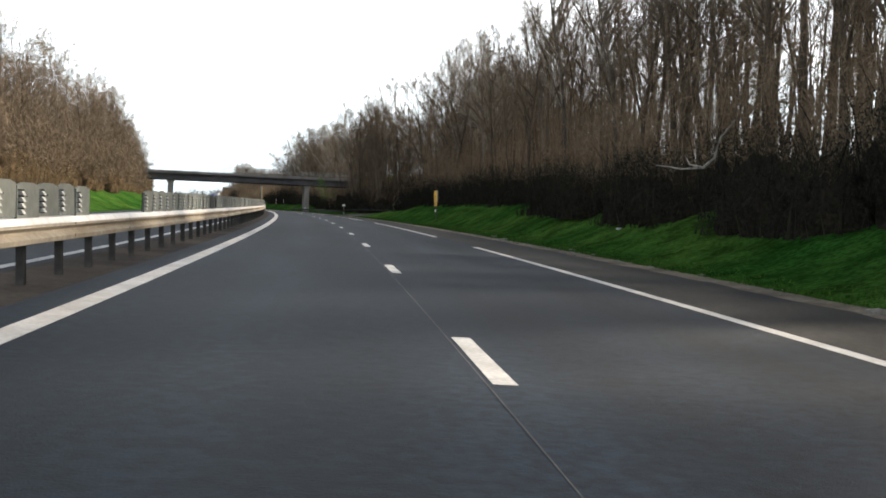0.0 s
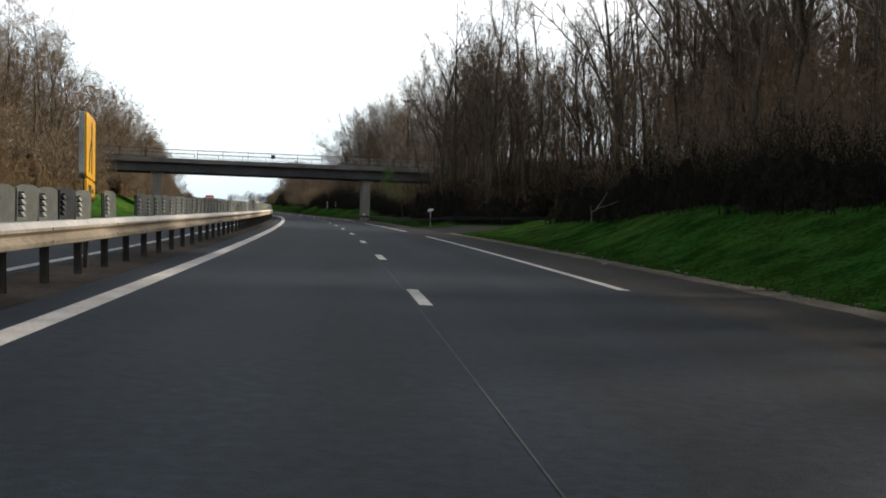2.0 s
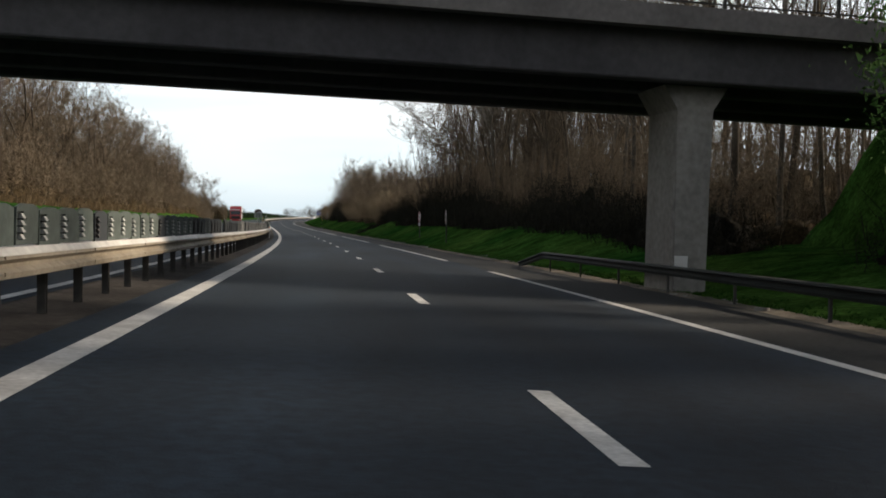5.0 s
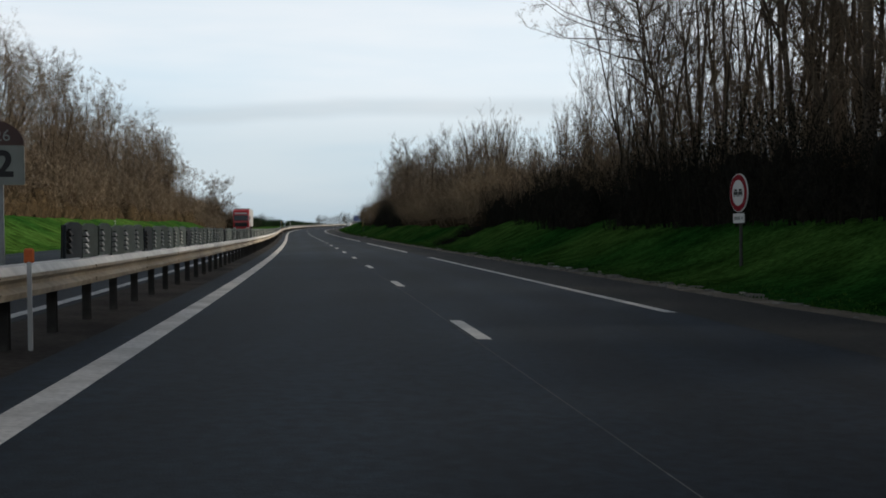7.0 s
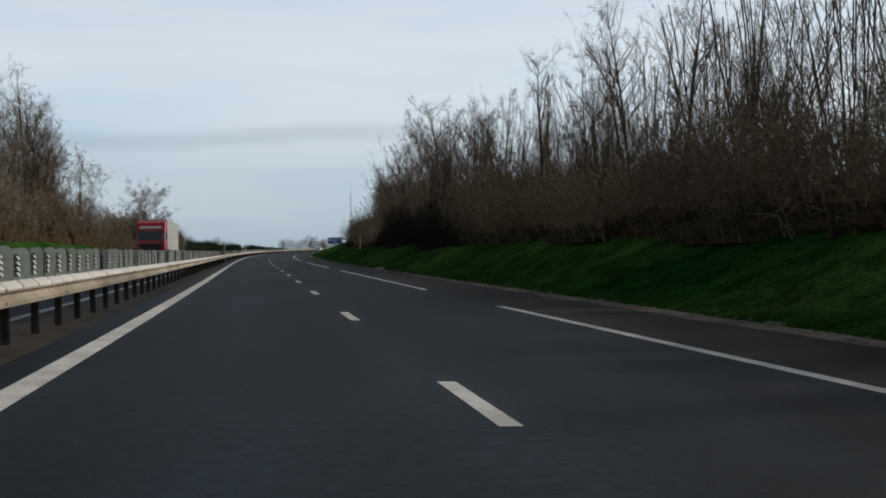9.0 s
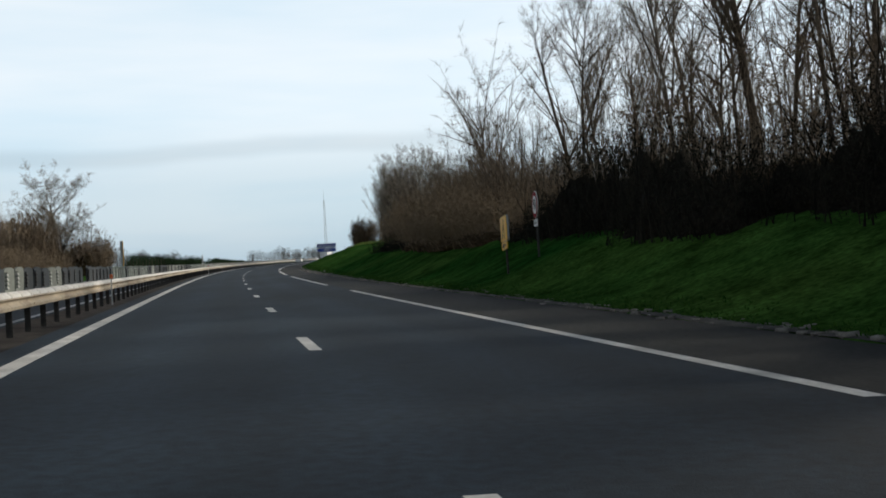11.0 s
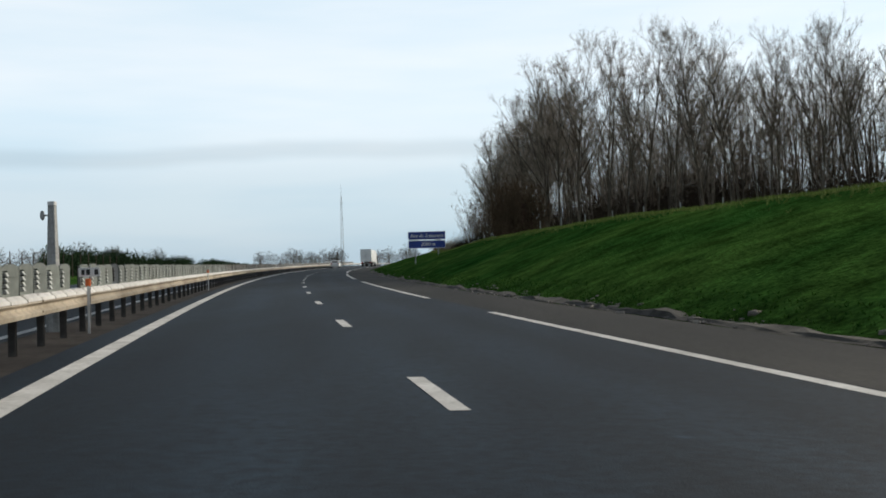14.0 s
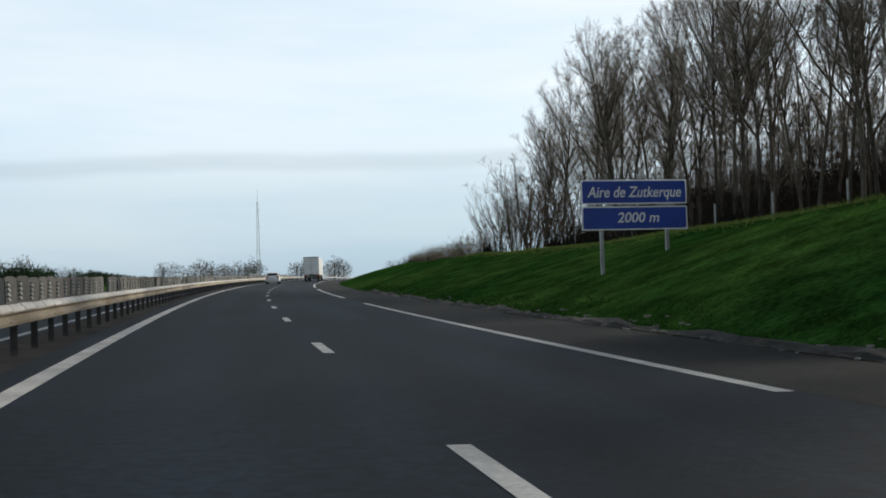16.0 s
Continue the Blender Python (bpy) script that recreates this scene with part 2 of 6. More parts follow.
M = {
    "asphalt": asphalt("worn_asphalt", (0.0042, 0.0095, 0.0165), (0.0150, 0.0255, 0.0385)),
    "shoulder": mixed("gritty_shoulder_asphalt", (0.017, 0.0185, 0.0195), (0.040, 0.0395, 0.0375), 0.45, 0.85, fine=(11.0, 0.32), bump=0.3, bump_scale=50, stretch=(1.0, 0.2, 1.0), spec=0.15),
    "old_asphalt": mixed("old_asphalt", (0.014, 0.016, 0.018), (0.030, 0.032, 0.034), 0.5, 0.95, fine=(14.0, 0.3), bump=0.4, bump_scale=40, spec=0.1),
    "dirt": mixed("roadside_dirt", (0.022, 0.020, 0.019), (0.055, 0.049, 0.045), 0.8, 1.0, fine=(12.0, 0.35), bump=0.6, bump_scale=18, spec=0.1),
    "sand": mixed("sandy_verge", (0.095, 0.080, 0.060), (0.24, 0.205, 0.160), 0.7, 1.0, fine=(12.0, 0.35), bump=0.6, bump_scale=18, spec=0.1),
    "paint": mixed("road_paint", (0.42, 0.41, 0.39), (0.66, 0.65, 0.63), 1.6, 0.7, fine=(22.0, 0.18), bump=0.15, bump_scale=60),
    "grass": turf("mown_grass"),
    "blades": leaf_like("grass_blades", (0.014, 0.058, 0.008), (0.056, 0.128, 0.020)),
    # crest tufts: the low sun's light is put into this yellower green
    "sunlit_blades": leaf_like("sunlit_grass_blades", (0.120, 0.180, 0.034), (0.250, 0.300, 0.085)),
    "steel": mixed("weathered_galvanised_steel", (0.21, 0.172, 0.122), (0.43, 0.375, 0.295), 0.9, 0.6, 0.1, fine=(7.0, 0.2), bump=0.12, vary=0.16, stretch=(1, 0.5, 1)),
    # top of the rail: the sky it catches is put into a paler steel
    "rail_top": mixed("skylit_rail_steel", (0.50, 0.48, 0.45), (0.66, 0.64, 0.60), 1.1, 0.5, 0.15, fine=(6.0, 0.14), vary=0.1),
    "dark_steel": mixed("dark_grimy_steel", (0.030, 0.029, 0.028), (0.075, 0.070, 0.064), 2.2, 0.7, 0.3, fine=(12, 0.25), vary=0.2),
    "green_rail": mixed("dull_dark_rail", (0.006, 0.009, 0.008), (0.020, 0.024, 0.022), 1.2, 0.7, 0.0, fine=(9, 0.2), spec=0.25),
    "panel": mixed("pale_glare_panel", (0.092, 0.105, 0.095), (0.160, 0.175, 0.158), 1.3, 0.75, fine=(10.0, 0.14), bump=0.1, vary=0.16),
    "panel_dark": mixed("dark_glare_panel", (0.008, 0.014, 0.020), (0.020, 0.028, 0.036), 1.3, 0.7, fine=(10.0, 0.2), vary=0.2),
    "panel_green": mixed("green_glare_panel", (0.050, 0.068, 0.062), (0.092, 0.116, 0.104), 1.3, 0.72, fine=(10.0, 0.16), vary=0.2),
    "panel_dull": mixed("dull_glare_panel", (0.085, 0.082, 0.074), (0.135, 0.130, 0.118), 1.3, 0.75, fine=(10.0, 0.16), vary=0.18),
    "kerb": mixed("mossy_kerb_concrete", (0.016, 0.016, 0.013), (0.058, 0.054, 0.045), 1.6, 0.95, fine=(9.0, 0.35), bump=0.5, bump_scale=14),
    "recess": mixed("dark_recess", (0.012, 0.014, 0.013), (0.026, 0.028, 0.026), 4.0, 0.9),
    "cup": mixed("grey_clip", (0.36, 0.37, 0.35), (0.50, 0.51, 0.48), 6.0, 0.6, vary=0.15),
    "concrete": mixed("stained_concrete", (0.12, 0.11, 0.105), (0.22, 0.20, 0.19), 0.35, 0.9, fine=(6.0, 0.15), bump=0.2, bump_scale=25, stretch=(1, 1, 0.35)),
    "pier": mixed("pale_pier_concrete", (0.20, 0.19, 0.18), (0.34, 0.32, 0.30), 0.5, 0.9, fine=(6.0, 0.18), bump=0.2, bump_scale=25, stretch=(1, 1, 0.3)),
    # girders under the deck: their shade is put into a darker concrete
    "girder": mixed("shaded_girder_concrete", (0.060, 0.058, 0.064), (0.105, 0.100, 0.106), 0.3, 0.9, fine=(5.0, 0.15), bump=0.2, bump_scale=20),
    "bark": mixed("grey_brown_bark", (0.046, 0.036, 0.027), (0.120, 0.095, 0.070), 1.2, 1.0, fine=(9.0, 0.35), bump=0.6, bump_scale=14, vary=0.25, stretch=(1, 1, 0.3), spec=0.1),
    "bark_pale": mixed("pale_grey_bark", (0.058, 0.049, 0.040), (0.150, 0.130, 0.106), 1.2, 1.0, fine=(9.0, 0.35), bump=0.6, bump_scale=14, vary=0.25, stretch=(1, 1, 0.3), spec=0.1),
    "twig": leaf_like("bare_twigs", (0.098, 0.077, 0.056), (0.195, 0.156, 0.116)),
    "twig_pale": leaf_like("pale_poplar_twigs", (0.165, 0.140, 0.115), (0.310, 0.265, 0.218)),
    "twig_soft": leaf_like("grey_brown_scrub", (0.135, 0.104, 0.070), (0.255, 0.195, 0.130)),
    "twig_warm": leaf_like("warm_brown_twigs", (0.150, 0.116, 0.082), (0.250, 0.192, 0.136)),
    "twig_rust": leaf_like("rust_brown_twigs", (0.078, 0.056, 0.037), (0.185, 0.132, 0.085)),
    "twig_dim": leaf_like("dull_brown_twigs", (0.095, 0.072, 0.050), (0.200, 0.152, 0.105)),
    # undergrowth inside the woods: the gloom there is put into its colour
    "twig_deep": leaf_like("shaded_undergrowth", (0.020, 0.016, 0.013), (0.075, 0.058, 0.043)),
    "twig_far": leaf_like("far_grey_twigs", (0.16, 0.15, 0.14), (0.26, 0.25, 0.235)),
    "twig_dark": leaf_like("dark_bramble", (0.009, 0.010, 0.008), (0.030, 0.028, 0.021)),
    "hedge": leaf_like("dark_green_hedge", (0.012, 0.026, 0.012), (0.034, 0.058, 0.026)),
    # solid thicket cores: their dark colour stands for the shade between twigs
    "dark_core": mixed("bramble_shade_core", (0.008, 0.008, 0.006), (0.022, 0.019, 0.014), 2.5, 1.0, fine=(9, 0.5), bump=0.8, spec=0.05),
    "brown_core": mixed("twig_shade_core", (0.030, 0.022, 0.013), (0.070, 0.050, 0.028), 2.5, 1.0, fine=(9, 0.5), bump=0.8, spec=0.05),
    "rust_core": mixed("rust_shade_core", (0.040, 0.026, 0.018), (0.095, 0.062, 0.042), 2.5, 1.0, fine=(9, 0.5), bump=0.9, spec=0.05),
    "hedge_core": mixed("hedge_shade_core", (0.006, 0.012, 0.006), (0.014, 0.024, 0.010), 2.5, 1.0, fine=(9, 0.5), bump=0.8, spec=0.05),
    "ivy": leaf_like("fresh_green_leaves", (0.05, 0.11, 0.03), (0.12, 0.20, 0.06)),
    "stone": mixed("pale_rubble", (0.15, 0.14, 0.125), (0.34, 0.32, 0.285), 3.0, 1.0, fine=(16, 0.25), vary=0.25),
    "joint": mixed("sealed_joint", (0.045, 0.046, 0.046), (0.13, 0.125, 0.118), 0.35, 0.9, fine=(9, 0.3)),
    "yellow": mixed("yellow_sign_face", (0.82, 0.42, 0.006), (0.92, 0.50, 0.010), 1.5, 0.45),
    "white_sign": mixed("white_sign_face", (0.62, 0.61, 0.60), (0.74, 0.73, 0.72), 2.0, 0.5),
    # kilometre marker: its shade is put into darker, duller copies of the sign faces
    "sign_shaded": mixed("shaded_sign_face", (0.20, 0.215, 0.19), (0.30, 0.315, 0.28), 2.0, 0.6),
    "red_shaded": mixed("shaded_red_face", (0.062, 0.034, 0.028), (0.095, 0.048, 0.040), 2.0, 0.6),
    "red_sign": mixed("red_sign_face", (0.20, 0.008, 0.016), (0.28, 0.012, 0.022), 2.0, 0.8, spec=0.12),
    "blue_sign": mixed("blue_sign_face", (0.010, 0.035, 0.22), (0.014, 0.05, 0.31), 0.8, 0.5),
    "black": mixed("black_print", (0.010, 0.010, 0.010), (0.02, 0.02, 0.02), 3.0, 0.6),
    "galv": mixed("galvanised_post", (0.22, 0.225, 0.22), (0.34, 0.345, 0.34), 3.0, 0.5, 0.5, fine=(20, 0.15)),
    "orange": mixed("orange_reflector", (0.55, 0.10, 0.02), (0.75, 0.16, 0.03), 3.0, 0.5),
    "white_plastic": mixed("white_plastic", (0.55, 0.55, 0.54), (0.7, 0.7, 0.69), 2.0, 0.5),
    "truck_red": mixed("red_truck_paint", (0.36, 0.018, 0.022), (0.48, 0.028, 0.032), 0.8, 0.3),
    "truck_white": mixed("white_truck_paint", (0.62, 0.62, 0.61), (0.78, 0.78, 0.77), 0.6, 0.4, fine=(5, 0.06)),
    "curtain": mixed("grey_trailer_curtain", (0.28, 0.285, 0.28), (0.40, 0.405, 0.40), 0.5, 0.6, fine=(3, 0.1)),
    "glass": nodes_of("dark_vehicle_glass", 0.06)[0],
    "rubber": mixed("tyre_rubber", (0.010, 0.010, 0.010), (0.028, 0.027, 0.026), 4.0, 0.9),
    "lamp_red": mixed("red_tail_lamp", (0.35, 0.01, 0.01), (0.5, 0.02, 0.02), 5.0, 0.2),
}
M["glass"].node_tree.nodes["Principled BSDF"].inputs["Base Color"].default_value = (0.012, 0.015, 0.018, 1)


# ---- mesh helpers ----
def part(name, bm, material, parent=None, label=""):
    """One mesh object from a bmesh, under a thing or a part."""
    me = bpy.data.meshes.new(name)
    bm.to_mesh(me)
    bm.free()
    me.materials.append(M[material])
    ob = new(name, me)
    if parent:
        ob.parent = parent
    if label:
        tagged(ob, label)
    return ob


def raw(name, verts, faces, material, parent=None, smooth=False):
    me = bpy.data.meshes.new(name)
    me.from_pydata([tuple(v) for v in verts], [], faces)
    me.materials.append(M[material])
    if smooth:
        me.polygons.foreach_set("use_smooth", [True] * len(me.polygons))
    ob = new(name, me)
    if parent:
        ob.parent = parent
    return ob


def box(bm, cx, cy, cz, sx, sy, sz, bevel=0.0, turn=None):
    r = bmesh.ops.create_cube(bm, size=1.0)
    vs = r["verts"]
    bmesh.ops.scale(bm, vec=(sx, sy, sz), verts=vs)
    if bevel:
        es = list({e for v in vs for e in v.link_edges})
        rb = bmesh.ops.bevel(bm, geom=es, offset=bevel, segments=1, affect="EDGES", profile=0.5)
        vs = list({v for f in rb["faces"] for v in f.verts} | {v for v in vs if v.is_valid})
    m = Matrix.Translation((cx, cy, cz))
    if turn is not None:
        m = m @ turn
    bmesh.ops.transform(bm, matrix=m, verts=vs)
    return vs


def rod(bm, p, q, r0, r1=None, n=8):
    p, q = Vector(p), Vector(q)
    d = q - p
    m = Matrix.Translation((p + q) / 2) @ d.to_track_quat("Z", "Y").to_matrix().to_4x4()
    bmesh.ops.create_cone(bm, cap_ends=True, segments=n, radius1=r0, radius2=r0 if r1 is None else r1, depth=d.length, matrix=m)


def prism(bm, outline, y0, y1):
    """A flat outline in x and z, thick along y."""
    a = [bm.verts.new((x, y0, z)) for x, z in outline]
    b = [bm.verts.new((x, y1, z)) for x, z in outline]
    k = len(outline)
    bm.faces.new(a)
    bm.faces.new(b[::-1])
    for i in range(k):
        bm.faces.new((a[i], b[i], b[(i + 1) % k], a[(i + 1) % k])[::-1])
    bmesh.ops.recalc_face_normals(bm, faces=bm.faces)


def thing(name, m, label, category, group=""):
    e = new(name)
    e.empty_display_size = 0.3
    e.matrix_world = m
    return tagged(e, label, category, group)


def words(name, text, size, material, parent, at_x, at_y, at_z, lean=0.0, width=1.0, bold=0.0):
    """Raised lettering that faces -y of its thing."""
    cu = bpy.data.curves.new(name, "FONT")
    cu.body, cu.size, cu.align_x, cu.align_y, cu.shear, cu.extrude = text, size, "CENTER", "CENTER", lean, 0.002
    cu.offset = bold
    tmp = bpy.data.objects.new(name, cu)
    scene.collection.objects.link(tmp)
    dg = bpy.context.evaluated_depsgraph_get()
    me = bpy.data.meshes.new_from_object(tmp.evaluated_get(dg))
    bpy.data.objects.remove(tmp)
    me.transform(Matrix.Translation((at_x, at_y, at_z)) @ Euler((radians(90), 0, 0)).to_matrix().to_4x4() @ Matrix.Diagonal((width, 1, 1, 1)))
    me.materials.clear()
    me.materials.append(M[material])
    ob = new(name, me)
    ob.parent = parent
    return ob


# ---- alignment of the motorway: bend (1/10000 m), grade (%) and crossfall (%) along its lane line ----
BEND_AT = np.arange(-60.0, 1001.0, 50.0)
BEND = [6.33, 6.54, 6.74, 6.91, 6.72, 5.91, 4.62, 3.16, 1.57, -0.31, -2.68, -4.94, -6.4, -7.3, -7.91, -8.32, -8.56, -8.69, -8.73, -8.73, -8.71, -8.67]
GRADE_AT = np.arange(-60.0, 1001.0, 70.0)
GRADE = [0.587, 0.492, 0.44, 0.347, 0.11, 0.653, 1.063, 1.163, 1.28, 1.324, 1.409, 1.399, 1.399, 1.399, 1.399, 1.399]
FALL = [4.972, 5.117, 5.63, 5.649, 4.719, 4.204, 3.85, 3.304, 3.033, 2.719, 2.225, 1.915, 1.678, 1.508, 1.398, 1.344]
STEP = 2.0
LINE = np.arange(-300.0, 2401.0, STEP)


def alignment():
    bend = np.interp(LINE, BEND_AT, np.array(BEND) * 1e-4)
    bend = np.where(LINE > 1000, bend[-1] * 0 + BEND[-1] * 1e-4 * np.clip((1200 - LINE) / 200, 0, 1), bend)
    bend = np.where(LINE < -60, BEND[0] * 1e-4, bend)
    grade = np.interp(LINE, GRADE_AT, np.array(GRADE) * 0.01)
    grade = grade * np.clip((920 - LINE) / 160, -0.25, 1)
    grade = np.where(LINE > 1100, 0.0, grade)
    grade = np.where(LINE < -60, GRADE[0] * 0.01, grade)
    i0 = int(np.argmin(abs(LINE)))
    run = lambda a: np.concatenate([[0], np.cumsum((a[1:] + a[:-1]) / 2 * STEP)])
    th = run(bend)
    th -= th[i0]
    x, y, z = run(-np.sin(th)), run(np.cos(th)), run(grade)
    return th, x - x[i0], y - y[i0], z - z[i0], np.interp(LINE, GRADE_AT, np.array(FALL) * 0.01)


TH, RX, RY, RZ, RF = alignment()


def soft(a, b, v):
    t = np.clip((np.asarray(v, float) - a) / (b - a), 0, 1)
    return t * t * (3 - 2 * t)


def lump(s, u, k=1.0):
    """Cheap smooth unevenness."""
    return k * (np.sin(s * 0.31 + u * 0.7) * 0.5 + np.sin(s * 0.113 - u * 0.37 + 1.3) + np.sin(s * 0.83 + u * 1.9 + 0.4) * 0.25)


def land(s, u):
    """Height of the ground over the road's reference line."""
    s, u = np.asarray(s, float), np.asarray(u, float)
    z = -np.interp(s, LINE, RF) * np.clip(u, -6.0, 9.0)
    # the side road leaves between two lines that slant away from the carriageway
    lo, hi = 131.5 + 0.15 * (u - 6.75), 150.5 + 0 * u
    side = soft(0, 5, s - lo) * (1 - soft(5, 14, s - hi)) * (u < 45)
    toe = 7.15 + 0.18 * np.sin(s * 0.55) * np.sin(s * 0.21) + np.clip(u - 7.2, 0, 40) * side
    calm = 0.45 + 0.55 * (1 - soft(148, 156, s) * (1 - soft(215, 235, s)))
    low_end = 1 - 0.5 * soft(100, 128, s) * (s < 142)
    rise_a = 2.05 * calm * low_end * soft(0, 6.5, u - toe) + 0.06 * np.clip(u - toe - 5, 0, 30)
    crest = 3.25 - 0.75 * soft(585, 625, s)
    rise_d = crest * np.clip((u - toe) / 8.8, 0, 1) ** 0.9 * (1 - 0.0 * u)
    late = soft(478, 508, s)
    right = np.where(u > toe, rise_a * (1 - late) + rise_d * late + lump(s, u, 0.07) * soft(0, 2, u - toe), 0)
    bank = 2.3 * (1 - soft(455, 500, s)) + 0.25
    left = np.where(u < -16.6, bank * soft(0, 7.5, -16.6 - u) + lump(s, u, 0.06), 0)
    z = z + 0.32 * soft(6.9, 11.0, u) * side * (u < 40)
    # approach ramps of the overbridge
    axis = 202.7 + 0.091 * (u + 4.2)
    ramp = np.clip(1 - (abs(s - axis) - 4.5) / 5.0, 0, 1) * (1 - soft(35, 75, abs(u)))
    z = z + right + left
    z = np.where(u > 14, np.maximum(z, (8.2 + 0.02 * u) * ramp * soft(13, 19, u) - 1.5), z)
    z = np.where(u < -25, np.maximum(z, (8.2 + 0.02 * u) * ramp * soft(0, 6, -25 - u) - 1.5), z)
    return z


def spot(s, u, h=None, z=None):
    """World place: s along the lane line, u to its right; h over the ground, or z over the reference line."""
    th, x, y, rz = (float(np.interp(s, LINE, a)) for a in (TH, RX, RY, RZ))
    zz = rz + (z if z is not None else float(land(s, u)) + (h or 0.0))
    return Vector((x + math.cos(th) * u, y + math.sin(th) * u, zz))


def heading(s):
    return math.degrees(float(np.interp(s, LINE, TH)))


def standing(s, u, turn=0.0, h=0.0, z=None):
    """Upright pose there; its +y points along the carriageway."""
    p = spot(s, u, h, z)
    return pose(*p, 0, 0, heading(s) + turn)


def grid_places(S, U, Z):
    th, x, y, rz = (np.interp(S, LINE, a) for a in (TH, RX, RY, RZ))
    return np.stack([x + np.cos(th) * U, y + np.sin(th) * U, rz + Z], -1)


def strip(name, s_list, u_list, lift, material, parent=None, height=None, thick=0.0):
    """A ribbon over a grid of s and u, lying on the carriageway's plane."""
    S, U = np.meshgrid(s_list, u_list, indexing="ij")
    Z = (-np.interp(S, LINE, RF) * np.clip(U, -6.0, 9.0) if height is None else height(S, U)) + lift
    V = grid_places(S, U, Z).reshape(-1, 3)
    a, b = S.shape
    F = [(i * b + j, i * b + j + 1, (i + 1) * b + j + 1, (i + 1) * b + j) for i in range(a - 1) for j in range(b - 1)]
    ob = raw(name, V, F, material, parent, smooth=True)
    side = ob.data.attributes.new("across", "FLOAT", "POINT")
    side.data.foreach_set("value", U.ravel().astype(np.float32))
    return ob


# ---- ground, carriageways and markings ----
S_ALL = np.concatenate([np.arange(-160, -20, 10.0), np.arange(-20, 700, 2.5), np.arange(700, 1000, 10.0), np.arange(1000, 2401, 50.0)])
U_ALL = np.concatenate([[-1000, -700, -450, -300, -200, -140, -100, -75], np.arange(-60, -16, 2.0), [-16.6, -16, -10, -5.4, -4.8, 0, 6.6],
                        np.arange(7.0, 13, 0.5), np.arange(13, 22, 1.0), np.arange(22, 60, 3.0), [65, 80, 110, 150, 220, 330, 480, 700, 1000]])


def ground_height(S, U):
    z = land(S, U)
    lo, hi = 132.4 + 0.15 * (U - 6.75), 151.0 + 0 * U
    sunk = ((U > -16.3) & (U < 6.9)) | ((S > lo + 1.5) & (S < hi - 1.5) & (U > 0) & (U < 36))
    return z - np.where(sunk, 0.12, 0.0)


ground = strip("ground", S_ALL, U_ALL, 0.0, "grass", height=ground_height)
tagged(ground, "grassy motorway verges and banks, uneven dark green turf", "ground", kind="structure")

S_ROAD = np.concatenate([np.arange(-160, 1000, 5.0), np.arange(1000, 1500, 20.0)])
road = strip("road", S_ROAD, np.array([-4.05, -3.5, -1.75, 0, 1.9, 3.8, 5.4, 6.75]), 0.0, "asphalt")
tagged(road, "worn dark grey asphalt carriageway with faded tyre tracks", "road", kind="structure")
shoulder_lane = strip("hard_shoulder", S_ROAD, np.array([3.98, 4.6, 5.4, 6.1, 6.75]), 0.004, "shoulder")
tagged(shoulder_lane, "gritty brownish grey asphalt hard shoulder", "hard shoulder", kind="structure")
median = strip("median_strip", S_ROAD, np.array([-5.2, -4.9, -4.5, -4.05]), -0.004, "dirt")
tagged(median, "narrow brown gritty median strip under the crash barrier", "median", kind="structure")
road_b = strip("opposite_road", S_ROAD, np.array([-16.2, -13, -9, -5.2]), -0.002, "asphalt")
tagged(road_b, "dark asphalt opposite carriageway behind the barrier", "road", kind="structure")
for s0, s1 in ((-160, 132.5), (155.0, 380)):
    along = np.arange(s0, s1, 1.0)
    S, U = np.meshgrid(along, np.array([6.62, 6.8, 7.0, 7.25, 7.5]), indexing="ij")
    U = U + (0.10 * np.sin(along * 0.9) * np.sin(along * 0.37 + 1) + 0.06 * np.sin(along * 2.3))[:, None]
    Z = land(S, U) + np.array([0.006, 0.014, 0.03, 0.035, -0.05])[None, :]
    n_a, n_b = S.shape
    shoulder = raw("shoulder_edge", grid_places(S, U, Z).reshape(-1, 3), [(i * n_b + j, i * n_b + j + 1, (i + 1) * n_b + j + 1, (i + 1) * n_b + j) for i in range(n_a - 1) for j in range(n_b - 1)], "sand", smooth=True)
    tagged(shoulder, "crumbling sandy edge of the hard shoulder", "road edge", kind="structure")


def side_road():
    S, U = np.meshgrid(np.linspace(0, 1, 12), np.concatenate([np.arange(6.75, 12, 1.05), np.arange(12, 28, 3.0)]), indexing="ij")
    near, far = 132.4 + 0.15 * (U - 6.75), 151.0 + 4.0 * soft(9.5, 6.75, U)
    SS = near + (far - near) * S
    V = grid_places(SS, U, land(SS, U) + 0.008).reshape(-1, 3)
    a, b = S.shape
    F = [(i * b + j, i * b + j + 1, (i + 1) * b + j + 1, (i + 1) * b + j) for i in range(a - 1) for j in range(b - 1)]
    ob = raw("side_road", V, F, "old_asphalt")
    tagged(ob, "cracked grey asphalt service road leaving the hard shoulder", "side road", kind="structure")


side_road()


def marking(name, s0, s1, u, width, parent, step=3.0):
    n = max(2, int((s1 - s0) / step) + 1)
    return strip(name, np.linspace(s0, s1, n), np.array([u - width / 2, u + width / 2]), 0.005, "paint", parent)


for k in range(-9, 80):
    marking("lane_dash", 11.4 * k - 2.52, 11.4 * k, 0.0, 0.17, road)
for k in range(-4, 20):
    marking("edge_line", 45.6 * k + 36.8, 45.6 * k + 71.6, 3.82, 0.22, road)
for k in range(-4, 30):
    marking("edge_line", 40.0 * k, 40.0 * k + 40.0, -3.5, 0.25, road)
    marking("edge_line", 40.0 * k, 40.0 * k + 40.0, -5.42, 0.16, road_b)
